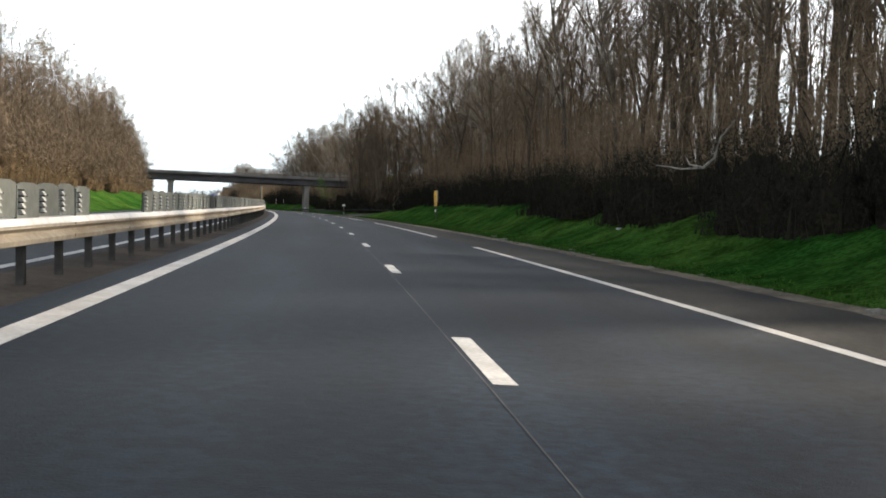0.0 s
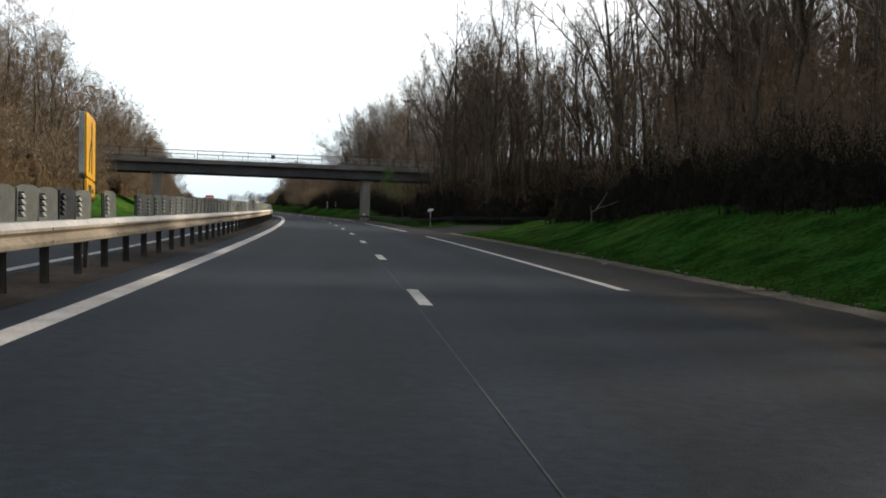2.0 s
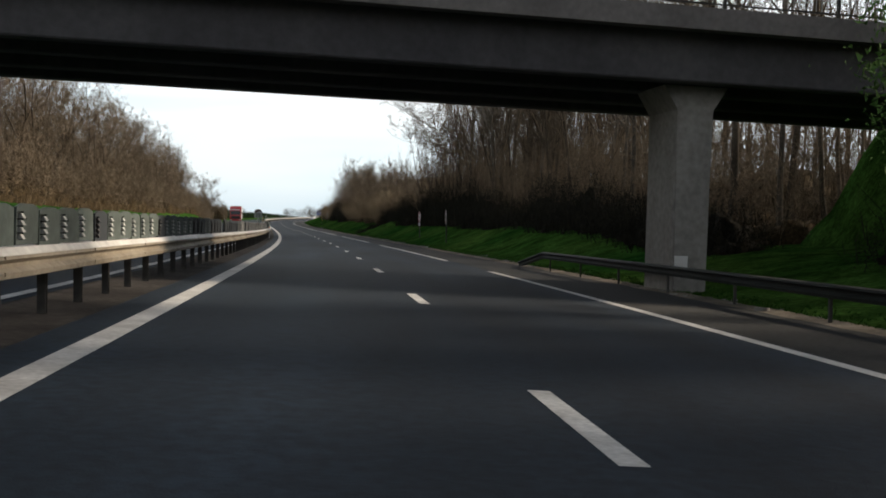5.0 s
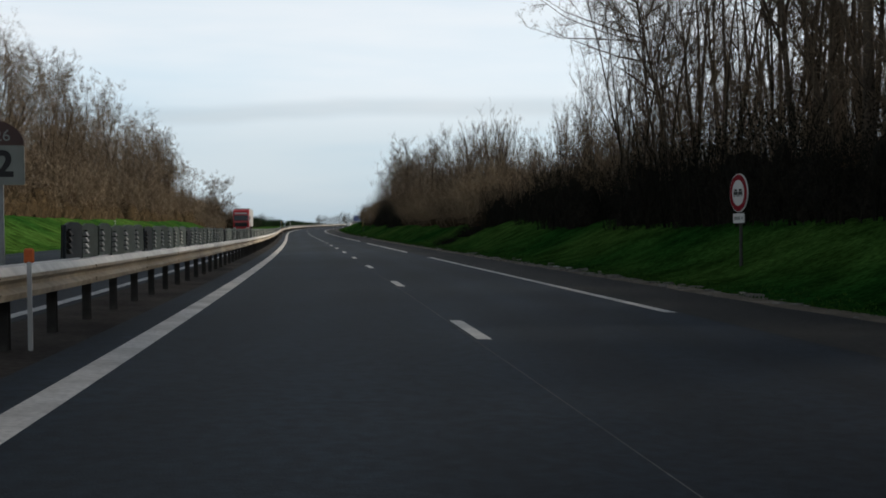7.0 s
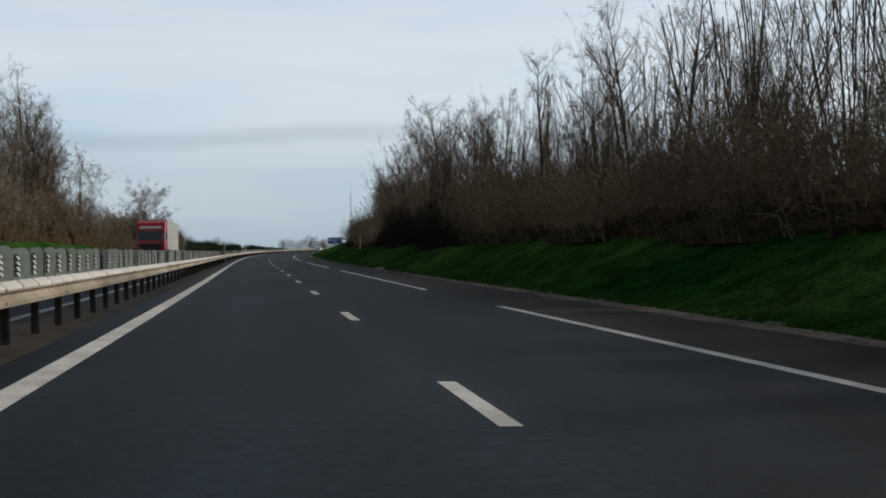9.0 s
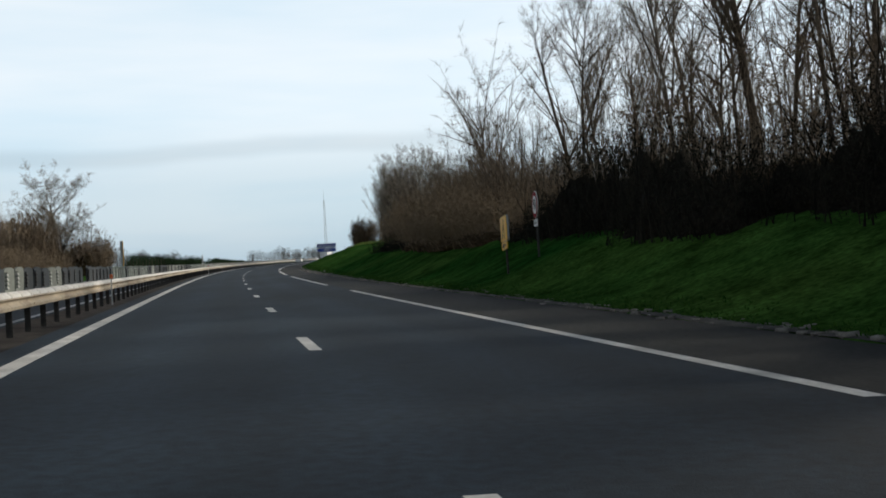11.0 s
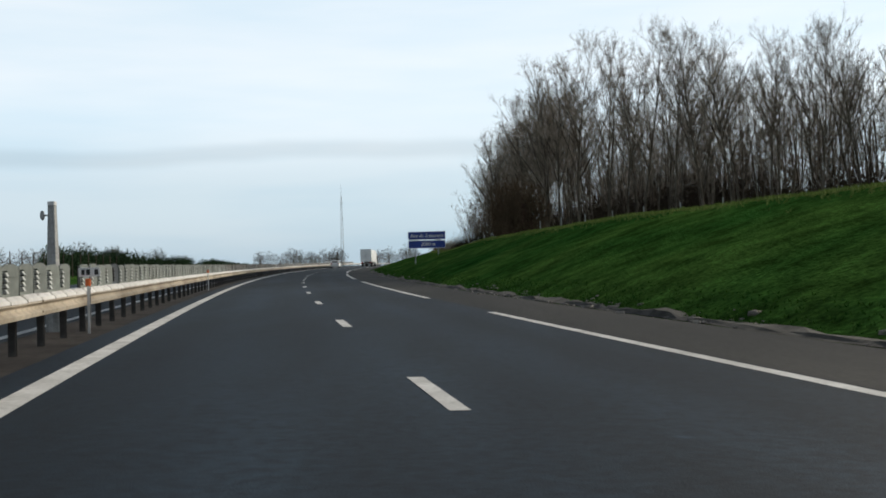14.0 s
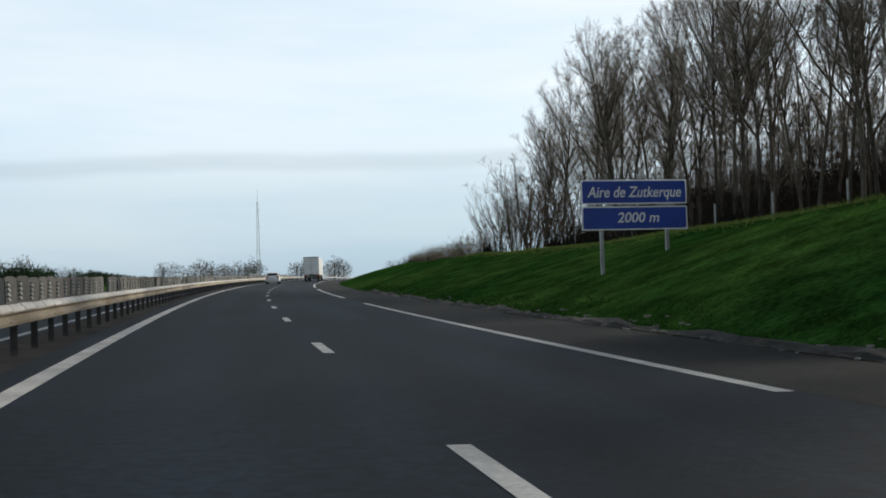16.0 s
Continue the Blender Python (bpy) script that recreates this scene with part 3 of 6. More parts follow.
for k in range(-6, 60):
    marking("lane_dash", 11.4 * k + 3, 11.4 * k + 5.5, -9.0, 0.15, road_b)


joint = strip("pavement_joint", np.arange(-12, 92, 2.0), np.array([-0.13, -0.122]), 0.0045, "joint")
tagged(joint, "pale sealed joint line between the lanes", "road joint", kind="structure")
joint = strip("pavement_joint", np.arange(238, 300, 2.0), np.array([-0.13, -0.121]), 0.0045, "joint")
tagged(joint, "pale sealed joint line between the lanes", "road joint", kind="structure")
# ---- crash barrier of the median with its glare panels, in straight bays ----
BAY, POSTS, PANELS = 15.3, 9, 17
W_RAIL = [(0.08, 0.680), (0.155, 0.662), (0.168, 0.622), (0.095, 0.578), (0.095, 0.545), (0.168, 0.500), (0.155, 0.448), (0.08, 0.430)]


def bay_pose(s, u=-4.52):
    a, b = spot(s, u, z=-float(np.interp(s, LINE, RF)) * u), spot(s + BAY, u, z=-float(np.interp(s + BAY, LINE, RF)) * u)
    y = (b - a).normalized()
    x = y.cross(Vector((0, 0, 1))).normalized()
    z = x.cross(y)
    m = Matrix((x, y, z)).transposed().to_4x4()
    m.translation = a
    return m


def beam_mesh(sign):
    bm = bmesh.new()
    outer = [(sign * x, z) for x, z in W_RAIL]
    inner = [(sign * (x - 0.012), z) for x, z in W_RAIL][::-1]
    prism(bm, outer + inner, 0.0, BAY + 0.02)
    for k in range(4):  # splice bolts
        for z in (0.64, 0.495):
            box(bm, sign * 0.168, 0.25 + k * 3.825, z, 0.02, 0.035, 0.035)
    return bm


def panel_mesh():
    """A moulded plate with a pitched top and a sunken slot at one end, as wide as its pitch."""
    bm = bmesh.new()
    top = lambda y: 0.395 - 0.16 * max(0.0, abs(y) - 0.20)
    prism(bm, [(-0.165, 0.0), (0.435, 0.0), (0.435, top(0.435)), (0.20, top(0.2)), (-0.165, top(0.0))], -0.015, 0.015)
    prism(bm, [(-0.435, 0.318), (-0.165, 0.318), (-0.165, top(0.0)), (-0.20, top(0.0)), (-0.435, top(0.435))], -0.015, 0.015)
    prism(bm, [(-0.435, 0.0), (-0.165, 0.0), (-0.165, 0.044), (-0.435, 0.044)], -0.015, 0.015)
    prism(bm, [(-0.44, 0.044), (-0.41, 0.044), (-0.41, 0.318), (-0.44, 0.318)], -0.015, 0.015)
    bmesh.ops.rotate(bm, verts=bm.verts, matrix=Matrix.Rotation(radians(90), 3, "Z"))
    box(bm, -0.02, 0.43, 0.17, 0.05, 0.012, 0.34)
    box(bm, 0.018, 0.15, 0.25, 0.012, 0.46, 0.018)
    return bm


def clip_mesh():
    """Four wedge-shaped steps, one over the other."""
    bm = bmesh.new()
    for k in range(4):
        z = 0.075 + 0.067 * k
        for v in box(bm, 0, 0, z, 0.075, 0.10, 0.048):
            if v.co.z > z:
                v.co.x -= 0.03
    return bm


def recess_mesh():
    bm = bmesh.new()
    box(bm, 0, 0, 0.185, 0.012, 0.36, 0.35)
    return bm


def cap_mesh():
    """A domed steel lid between two glare panels, its ends turned down."""
    half = [(-0.178, 0.645), (-0.165, 0.690), (-0.105, 0.738), (0.105, 0.738), (0.165, 0.690), (0.178, 0.645)]
    bm = bmesh.new()
    rings = []
    for y, sink in ((-0.438, 0.055), (-0.415, 0.016), (-0.34, 0.0), (0.34, 0.0), (0.415, 0.016), (0.438, 0.055)):
        rings.append([bm.verts.new((x, y, z - sink * (z > 0.65))) for x, z in half])
    for a, b in zip(rings, rings[1:]):
        for j in range(len(half) - 1):
            bm.faces.new((a[j], a[j + 1], b[j + 1], b[j]))
    bm.faces.new(rings[0])
    bm.faces.new(rings[-1][::-1])
    bmesh.ops.recalc_face_normals(bm, faces=bm.faces)
    return bm


def barrier_bay(label, dark, missing, pale="panel", capped=False):
    bay = thing("crash_barrier", Matrix(), label, "crash barrier", "bays of the median barrier")
    part("rail", beam_mesh(1), "steel", bay, "rust-stained beige steel rail")
    part("rail", beam_mesh(-1), "steel", bay)
    if capped:
        lid = None
        for k in range(PANELS):
            if lid is None:
                o = part("cap", cap_mesh(), "rail_top", bay, "pale domed steel lid")
                lid = o.data
            else:
                o = new("cap", lid)
                o.parent = bay
            o.location = (0, (k + 0.5) * BAY / PANELS, 0.004 * math.sin(k * 2.7))
    if not capped:
        bm = bmesh.new()
        prism(bm, [(-0.175, 0.655), (-0.165, 0.672), (-0.12, 0.728), (0.12, 0.728), (0.165, 0.672), (0.175, 0.655), (0.11, 0.69), (-0.11, 0.69)], 0.0, BAY + 0.02)
        part("top_rail", bm, "rail_top", bay, "pale top plate, coloured as if catching the sky")
    post_me = None
    for k in range(POSTS):
        if post_me is None:
            bm = bmesh.new()
            box(bm, 0, 0, 0.27, 0.012, 0.09, 0.84)
            for e in (-0.042, 0.042):
                box(bm, 0, e, 0.27, 0.09, 0.010, 0.84)
            post = part("post", bm, "dark_steel", bay)
            post_me = post.data
        else:
            post = new("post", post_me)
            post.parent = bay
        post.location = (0, 0.5 + k * BAY / POSTS, 0)
    if len(missing) < PANELS:
        made = {}
        for k in range(PANELS):
            if k in missing:
                continue
            tone = "panel_dark" if k in dark else pale
            if tone not in made:
                p = part("glare_panel", panel_mesh(), tone, bay)
                c = part("clip", clip_mesh(), "cup" if tone != "panel_dark" else "dark_steel", p)
                r = part("recess", recess_mesh(), "recess", p)
                made[tone] = (p.data, c.data, r.data)
            else:
                a, b, d = made[tone]
                p, c, r = new("glare_panel", a), new("clip", b), new("recess", d)
                p.parent, c.parent, r.parent = bay, p, p
            y = (k + 0.5) * BAY / PANELS
            p.location, p.rotation_euler = (0.05, y, 0.735 + 0.012 * math.sin(k * 2.1)), (0, radians(1.5 * math.sin(k * 1.3)), radians(1.2 * math.sin(k * 1.7)))
            c.location, r.location = (0.005, -0.225, 0.0), (-0.022, -0.295, 0.0)
    return bay


every = set(range(PANELS))
KINDS = {
    "light": ("double steel barrier on posts topped by pale grey glare panels", set(), set()),
    "dark": ("double steel barrier on posts topped by dark green glare panels", every - {3, 4}, {9}),
    "mix": ("double steel barrier with pale and dark glare panels mixed", {1, 4, 5, 9, 13, 14}, set()),
    "gap": ("double steel barrier with some glare panels missing", set(), {6, 7, 8, 9, 10}),
    "band": ("double steel barrier with a short row of dark glare panels", {7, 8, 9}, set()),
    "near": ("double steel barrier with gaps among its pale glare panels", {1}, {3, 5, 6}),
    "gap_b": ("double steel barrier with a narrow gap in its glare panels", set(range(12, 17)), {9, 10, 11, 15}),
    "gap_c": ("double steel barrier with one glare panel missing", set(), {16}),
    "gap_d": ("double steel barrier with a dark slot between glare panels", {4}, set()),
    "green": ("double steel barrier topped by dull green glare panels", {5, 11}, set(), "panel_green"),
    "dull": ("double steel barrier topped by dull brownish glare panels", {8}, {5}, "panel_dull"),
    "gap_e": ("double steel barrier with a gap in its grey-green glare panels", {16}, {13, 14, 15}, "panel_dull"),
    "bare": ("double steel barrier on posts with no glare panels", set(), every),
}
order = {2: "gap", 3: "band", 7: "near", 12: "gap_b", 13: "green", 14: "green", 15: "dark", 16: "dull", 17: "dull", 18: "gap_e", 19: "green", 20: "green", 21: "green", 22: "green", 23: "green", 24: "green", 25: "mix",
         26: "green", 27: "green", 28: "mix", 29: "dark", 30: "green", 31: "dark", 32: "mix", 33: "dark", 34: "green", 35: "gap_c", 36: "gap_d", 39: "dull", 40: "dull", 41: "dull", **{i: "dull" for i in range(42, 53)}}
bays = {}
for i in range(-3, 68):
    kind = order.get(i, "light") if i < 53 else "bare"
    capped = 20 <= i < 46
    m = bay_pose(-30 + i * BAY)
    if (kind, capped) in bays:
        copy_thing(bays[kind, capped], m)
    else:
        label, dark, missing, *tone = KINDS[kind]
        bays[kind, capped] = barrier_bay(label, dark, missing, *tone, capped=capped)
        bays[kind, capped].matrix_world = m


# ---- guard rail of the right verge, bending round into the side road ----
def right_rail():
    way = [(217, 6.5), (205, 6.7), (190, 7.0), (178, 7.35), (168, 7.5), (163, 7.9), (159, 8.6), (156.5, 9.6), (155.2, 11.5), (154.6, 15.0), (154.2, 20.0), (153.6, 27.0)]
    pts = []
    for (a, b), (c, d) in zip(way, way[1:]):
        k = max(2, int(math.hypot(c - a, d - b) / 1.0))
        pts += [(a + (c - a) * j / k, b + (d - b) * j / k) for j in range(k)]
    pts.append(way[-1])
    arr = np.array(pts)
    for _ in range(3):
        arr[1:-1] = (arr[:-2] + 2 * arr[1:-1] + arr[2:]) / 4
    places = [spot(s, u, 0.0) for s, u in arr]
    rail = thing("guard_rail", Matrix.Translation(places[0]), "dull dark green steel guard rail on thin posts along the verge", "guard rail")
    base = places[0]
    V, F = [], []
    k = len(W_RAIL)
    for i, p in enumerate(places):
        d = (places[min(i + 1, len(places) - 1)] - places[max(i - 1, 0)]).normalized()
        x = d.cross(Vector((0, 0, 1))).normalized()
        drop = 0.0 if i > 4 else 0.12 * (4 - i)
        for t in (0.0, 0.012):
            for a, z in W_RAIL:
                V.append(p - base + x * (a - 0.06 - t) + Vector((0, 0, max(z - drop, 0.02))))
    w = 2 * k
    for i in range(len(places) - 1):
        for j in range(k - 1):
            F.append((i * w + j, i * w + j + 1, (i + 1) * w + j + 1, (i + 1) * w + j))
            F.append((i * w + k + j, (i + 1) * w + k + j, (i + 1) * w + k + j + 1, i * w + k + j + 1))
        F.append((i * w, (i + 1) * w, (i + 1) * w + k, i * w + k))
    raw("rail", V, F, "green_rail", rail)
    bm = bmesh.new()
    box(bm, 0, 0, 0.26, 0.05, 0.08, 0.62)
    me = bpy.data.meshes.new("post")
    bm.to_mesh(me)
    bm.free()
    me.materials.append(M["dark_steel"])
    for i in range(5, len(places), 4):
        o = new("post", me)
        o.parent = rail
        o.location = places[i] - base


right_rail()


# ---- overbridge ----
def bridge():
    mid = spot(198.5, -4.2, z=0)
    th = thing("overbridge", pose(mid.x, mid.y, mid.z, 0, 1.34, 12.7), "grey concrete road bridge with steel railings over the motorway", "bridge")
    L0, L1, WIDE = -36.0, 27.0, 8.4
    length, cx = L1 - L0, (L0 + L1) / 2
    bm = bmesh.new()
    box(bm, cx, WIDE / 2, 6.52, length, WIDE, 0.28)
    part("deck", bm, "concrete", th)
    for y in (0.0, WIDE):
        bm = bmesh.new()
        sgn = 1 if y == 0 else -1
        prism(bm, [(L0, 6.72), (L1, 6.72), (L1, 6.20), (L0, 6.20)], y - sgn * 0.32, y + sgn * 0.08)
        part("cornice", bm, "concrete", th, "stained pale concrete edge beam")
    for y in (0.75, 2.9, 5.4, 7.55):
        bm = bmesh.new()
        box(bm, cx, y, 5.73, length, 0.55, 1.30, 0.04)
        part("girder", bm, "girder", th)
    for x in (-13.6, 12.0):
        for y in (2.2,):
            bm = bmesh.new()
            prism(bm, [(x - 0.48, -1.0), (x + 0.48, -1.0), (x + 0.48, 4.5), (x + 0.85, 5.10), (x - 0.85, 5.10), (x - 0.48, 4.5)], y - 0.9, y + 0.9)
            bmesh.ops.bevel(bm, geom=[e for e in bm.edges if abs(e.verts[0].co.z - e.verts[1].co.z) > 2], offset=0.08, segments=2, affect="EDGES")
            part("pier", bm, "pier", th, "weathered concrete pier")
    bm = bmesh.new()
    box(bm, 11.75, 1.28, 0.60, 0.36, 0.03, 0.46, 0.01)
    part("pier_plate", bm, "white_sign", th, "small white plate on the pier")
    for x in (L0 + 1.2, L1 - 1.2):
        bm = bmesh.new()
        box(bm, x, WIDE / 2, 4.9, 2.0, WIDE - 0.2, 2.9)
        part("abutment", bm, "concrete", th)
    for y in (-0.10, WIDE + 0.10):
        n = int(length / 3.0)
        bm = bmesh.new()
        box(bm, cx, y, 7.76, length, 0.07, 0.06)
        part("top_rail", bm, "dark_steel", th)
        bm = bmesh.new()
        box(bm, cx, y, 6.86, length, 0.04, 0.04)
        part("bottom_rail", bm, "dark_steel", th)
        bars = None
        for k in range(n + 1):
            bm = bmesh.new()
            box(bm, L0 + k * length / n, y, 7.22, 0.07, 0.07, 1.1)
            part("railing_post", bm, "dark_steel", th)
            if k < n:
                if bars is None:
                    bm = bmesh.new()
                    step = length / n / 20
                    comb = [(0.10, 7.70), (length / n - 0.10, 7.70), (length / n - 0.10, 7.67)]
                    for j in range(18, 1, -1):
                        comb += [(j * step + 0.008, 7.67), (j * step + 0.008, 6.87), (j * step - 0.008, 6.87), (j * step - 0.008, 7.67)]
                    prism(bm, comb + [(0.10, 7.67)], -0.008, 0.008)
                    o = part("railing_panel", bm, "galv", th, "pale galvanised railing bars")
                    bars = o.data
                else:
                    o = new("railing_panel", bars)
                    o.parent = th
                o.location = (L0 + k * length / n, y, 0)
    bm = bmesh.new()
    box(bm, 0.0, -0.2, 7.36, 0.5, 0.06, 0.46, 0.01)
    part("plate", bm, "black", th, "small dark square plate on the railing")


bridge()


# ---- signs ----
def upright(bm, x, y, z0, z1, r=0.04):
    rod(bm, (x, y, z0), (x, y, z1), r, n=8)


def rounded(w, h, r, n=5):
    out = []
    for cx, cz, a0 in ((w / 2 - r, h / 2 - r, 0), (-w / 2 + r, h / 2 - r, 90), (-w / 2 + r, -h / 2 + r, 180), (w / 2 - r, -h / 2 + r, 270)):
        out += [(cx + r * math.cos(radians(a0 + 90 * k / n)), cz + r * math.sin(radians(a0 + 90 * k / n))) for k in range(n + 1)]
    return out


def plate(name, parent, w, h, z, y, material, r=0.05, t=0.03, x=0.0):
    bm = bmesh.new()
    prism(bm, [(px + x, pz + z) for px, pz in rounded(w, h, r)], y, y + t)
    return part(name, bm, material, parent)


def disc(name, parent, r, z, y, material, t=0.012, n=40):
    bm = bmesh.new()
    prism(bm, [(r * math.cos(2 * math.pi * k / n), z + r * math.sin(2 * math.pi * k / n)) for k in range(n)], y, y + t)
    return part(name, bm, material, parent)


def bars(parent, rows, material, y, name="print_bar"):
    for x, z, w, h in rows:
        bm = bmesh.new()
        box(bm, x, y, z, w, 0.004, h)
        part(name, bm, material, parent)


def lane_sign(m, foot, tag, lean=0.0):
    """Yellow works sign: two lanes that merge, and a plate with a distance."""
    t = thing("works_sign", m, "yellow merging-lanes works sign " + tag, "road sign", "yellow works signs")
    top = foot + 1.42
    bm = bmesh.new()
    upright(bm, 0, 0.06, -0.4, top - 0.1)
    part("post", bm, "dark_steel", t)
    plate("face", t, 0.96, 0.92, top - 0.46, -0.01, "yellow", 0.06)
    plate("back_frame", t, 0.98, 0.94, top - 0.46, 0.022, "galv", 0.06, 0.07)
    plate("distance_plate", t, 0.90, 0.28, top - 1.09, -0.01, "yellow", 0.05)
    bars(t, [(-0.12, top - 1.09, 0.30, 0.13), (0.20, top - 1.09, 0.12, 0.07)], "black", -0.014)
    bm = bmesh.new()
    for p, q in (((0.06, top - 0.84), (0.06, top - 0.16)), ((-0.20, top - 0.84), (-0.16, top - 0.56)), ((-0.16, top - 0.56), (0.04, top - 0.34))):
        d = Vector((q[0] - p[0], 0, q[1] - p[1]))
        box(bm, (p[0] + q[0]) / 2, -0.014, (p[1] + q[1]) / 2, 0.05, 0.006, d.length, turn=Matrix.Rotation(math.atan2(d.x, d.z), 4, "Y"))
    prism(bm, [(0.0, top - 0.20), (0.12, top - 0.20), (0.06, top - 0.08)], -0.017, -0.011)
    part("symbol", bm, "black", t)
    return t


ROADWARD = 86.0  # turned to face across the carriageway
ASIDE = 95.0  # those of the right verge turn a little further away
a = lane_sign(standing(77.6, 9.3, -ROADWARD), 0.95, "on a post in the grass bank")
plate("label_plate", a, 0.34, 0.16, 0.75, -0.02, "white_sign", 0.02)
b = lane_sign(standing(432.8, 9.2, -ASIDE + 3), 0.75, "leaning on the grass bank")
b.matrix_world = b.matrix_world @ pose(0, 0, 0, 0, -5, 0)
lane_sign(standing(80.6, -4.66, ROADWARD + 9), 0.80, "fixed to the median barrier").matrix_world @= pose(0, 0, 0, 0, 4, 0)
lane_sign(standing(435.2, -4.66, ROADWARD + 10), 0.62, "fixed to the median barrier")


def round_sign(name, m, z, label, print_on, tab):
    t = thing(name, m, label, "road sign", "round prohibition signs")
    bm = bmesh.new()
    upright(bm, 0, 0.06, -0.4, z + 0.3, 0.045)
    part("post", bm, "dark_steel", t)
    disc("backing", t, 0.515, z, -0.004, "white_sign", 0.03)
    disc("red_ring", t, 0.495, z, -0.010, "red_sign")
    disc("white_field", t, 0.345, z, -0.016, "white_sign")
    print_on(t, z)
    if tab:
        plate("tab_plate", t, 0.62, 0.26, z - 0.68, -0.012, "white_sign", 0.04)
        bars(t, [(-0.06, z - 0.68, 0.34, 0.09), (0.22, z - 0.68, 0.06, 0.08)], "galv", -0.016)


def two_cars(t, z):
    for x in (-0.135, 0.135):
        bm = bmesh.new()
        prism(bm, [(x - 0.12, z - 0.055), (x - 0.12, z + 0.035), (x + 0.12, z + 0.035), (x + 0.12, z - 0.055)], -0.021, -0.016)
        prism(bm, [(x - 0.10, z + 0.045), (x - 0.065, z + 0.105), (x + 0.065, z + 0.105), (x + 0.10, z + 0.045)], -0.021, -0.016)
        for w in (-0.085, 0.085):
            prism(bm, [(x + w - 0.03, z - 0.10), (x + w - 0.03, z - 0.065), (x + w + 0.03, z - 0.065), (x + w + 0.03, z - 0.10)], -0.021, -0.016)
        part("car_symbol", bm, "black", t)


round_sign("speed_limit_sign", standing(255.6, 8.9, -ASIDE), 1.95, "round 110 speed limit sign on a grey post in the grass", lambda t, z: words("number", "110", 0.50, "black", t, 0, -0.018, z, 0, 0.68, 0.012), False)
round_sign("no_overtaking_sign", standing(275.9, 9.5, -ROADWARD), 2.00, "round no-overtaking sign with a small plate on a post", two_cars, True)
round_sign("speed_limit_sign", standing(432.9, 10.45, -ASIDE), 1.98, "round 90 speed limit sign with a small plate on a post", lambda t, z: words("number", "90", 0.55, "black", t, 0, -0.018, z, 0, 0.9, 0.012), True)


def kilometre_sign():
    t = thing("kilometre_sign", standing(260.0, -5.2, 8, -0.1), "kilometre marker with red dome and white field on the median", "road sign")
    bm = bmesh.new()
    box(bm, 0.03, 0.06, 0.75, 0.09, 0.06, 1.9)
    part("post", bm, "galv", t)
    plate("white_field", t, 0.60, 0.42, 1.82, -0.01, "sign_shaded", 0.02)
    bm = bmesh.new()
    prism(bm, [(0.30 * math.cos(math.pi * k / 20), 2.035 + 0.26 * math.sin(math.pi * k / 20)) for k in range(21)], -0.01, 0.02)
    part("red_dome", bm, "red_shaded", t)
    words("number", "12", 0.38, "black", t, 0.0, -0.014, 1.82, 0, 1.0, 0.012)
    words("letter", "A 26", 0.17, "sign_shaded", t, 0.0, -0.014, 2.13)


kilometre_sign()


def rest_area_sign():
    m = standing(608.0, 11.63, 2.0, z=0.0)
    t = thing("rest_area_sign", m, "blue two-panel motorway sign for a rest area on steel posts", "road sign")
    for x in (-1.15, 1.15):
        bm = bmesh.new()
        foot = float(land(608.0, 11.63 + x))
        box(bm, x, 0.10, (foot - 0.6 + 3.9) / 2, 0.10, 0.12, 3.9 - foot + 0.6)
        part("post", bm, "galv", t)
    for z, h in ((3.60, 0.80), (2.74, 0.78)):
        plate("border", t, 3.70, h, z, -0.01, "white_sign", 0.05, 0.05)
        plate("face", t, 3.61, h - 0.09, z, -0.016, "blue_sign", 0.04, 0.01)
    words("lettering", "Aire de Zutkerque", 0.50, "white_sign", t, 0, -0.022, 3.58, 0.22, 0.86, 0.007)
    words("lettering", "2000 m", 0.46, "white_sign", t, 0.1, -0.022, 2.74, 0.18, 1.05, 0.007)
    bm = bmesh.new()
    for x in (-1.5, -0.9, 0.9, 1.3):
        box(bm, x, 0.05, 3.165, 0.30, 0.05, 0.05)
    part("bracket", bm, "galv", t)


rest_area_sign()


def arrow_sign():
    t = thing("arrow_sign", standing(157.7, 9.2, 0), "small white arrow board on a thin white post behind the rail", "road sign")
    bm = bmesh.new()
    upright(bm, 0, 0.04, -0.3, 1.45, 0.025)
    part("post", bm, "white_plastic", t)
    bm = bmesh.new()
    prism(bm, [(-0.24, 1.22), (0.20, 1.30), (0.28, 1.42), (0.16, 1.52), (-0.22, 1.46)], -0.01, 0.01)
    part("board", bm, "white_sign", t)


arrow_sign()


def edge_post(s, u, label, colour="orange", tall=0.78):
    t = thing("marker_post", standing(s, u, 4), label, "marker post", "marker posts")
    bm = bmesh.new()
    prism(bm, rounded(0.038, tall, 0.015), -0.012, 0.012)
    bmesh.ops.translate(bm, verts=bm.verts, vec=(0, 0, tall / 2))
    part("body", bm, "white_plastic", t)
    bm = bmesh.new()
    box(bm, 0, 0, tall + 0.05, 0.085, 0.03, 0.13, 0.015)
    part("reflector", bm, colour, t)


for s in (257.8, 426.9, 520.6, 551.0):
    edge_post(s, -4.30, "white marker post with orange reflector on the barrier")
hecto = thing("distance_plate", standing(520.75, -4.30, 4), "small white distance plate with dark print on the barrier", "distance plate")
bm = bmesh.new()
box(bm, 0, 0.03, 0.62, 0.02, 0.02, 0.9)
part("stem", bm, "galv", hecto)
plate("face", hecto, 0.34, 0.15, 1.0, -0.01, "white_sign", 0.02, 0.02)
bars(hecto, [(-0.10, 1.0, 0.05, 0.09), (-0.02, 1.0, 0.06, 0.09), (0.11, 1.0, 0.06, 0.09)], "black", -0.014)
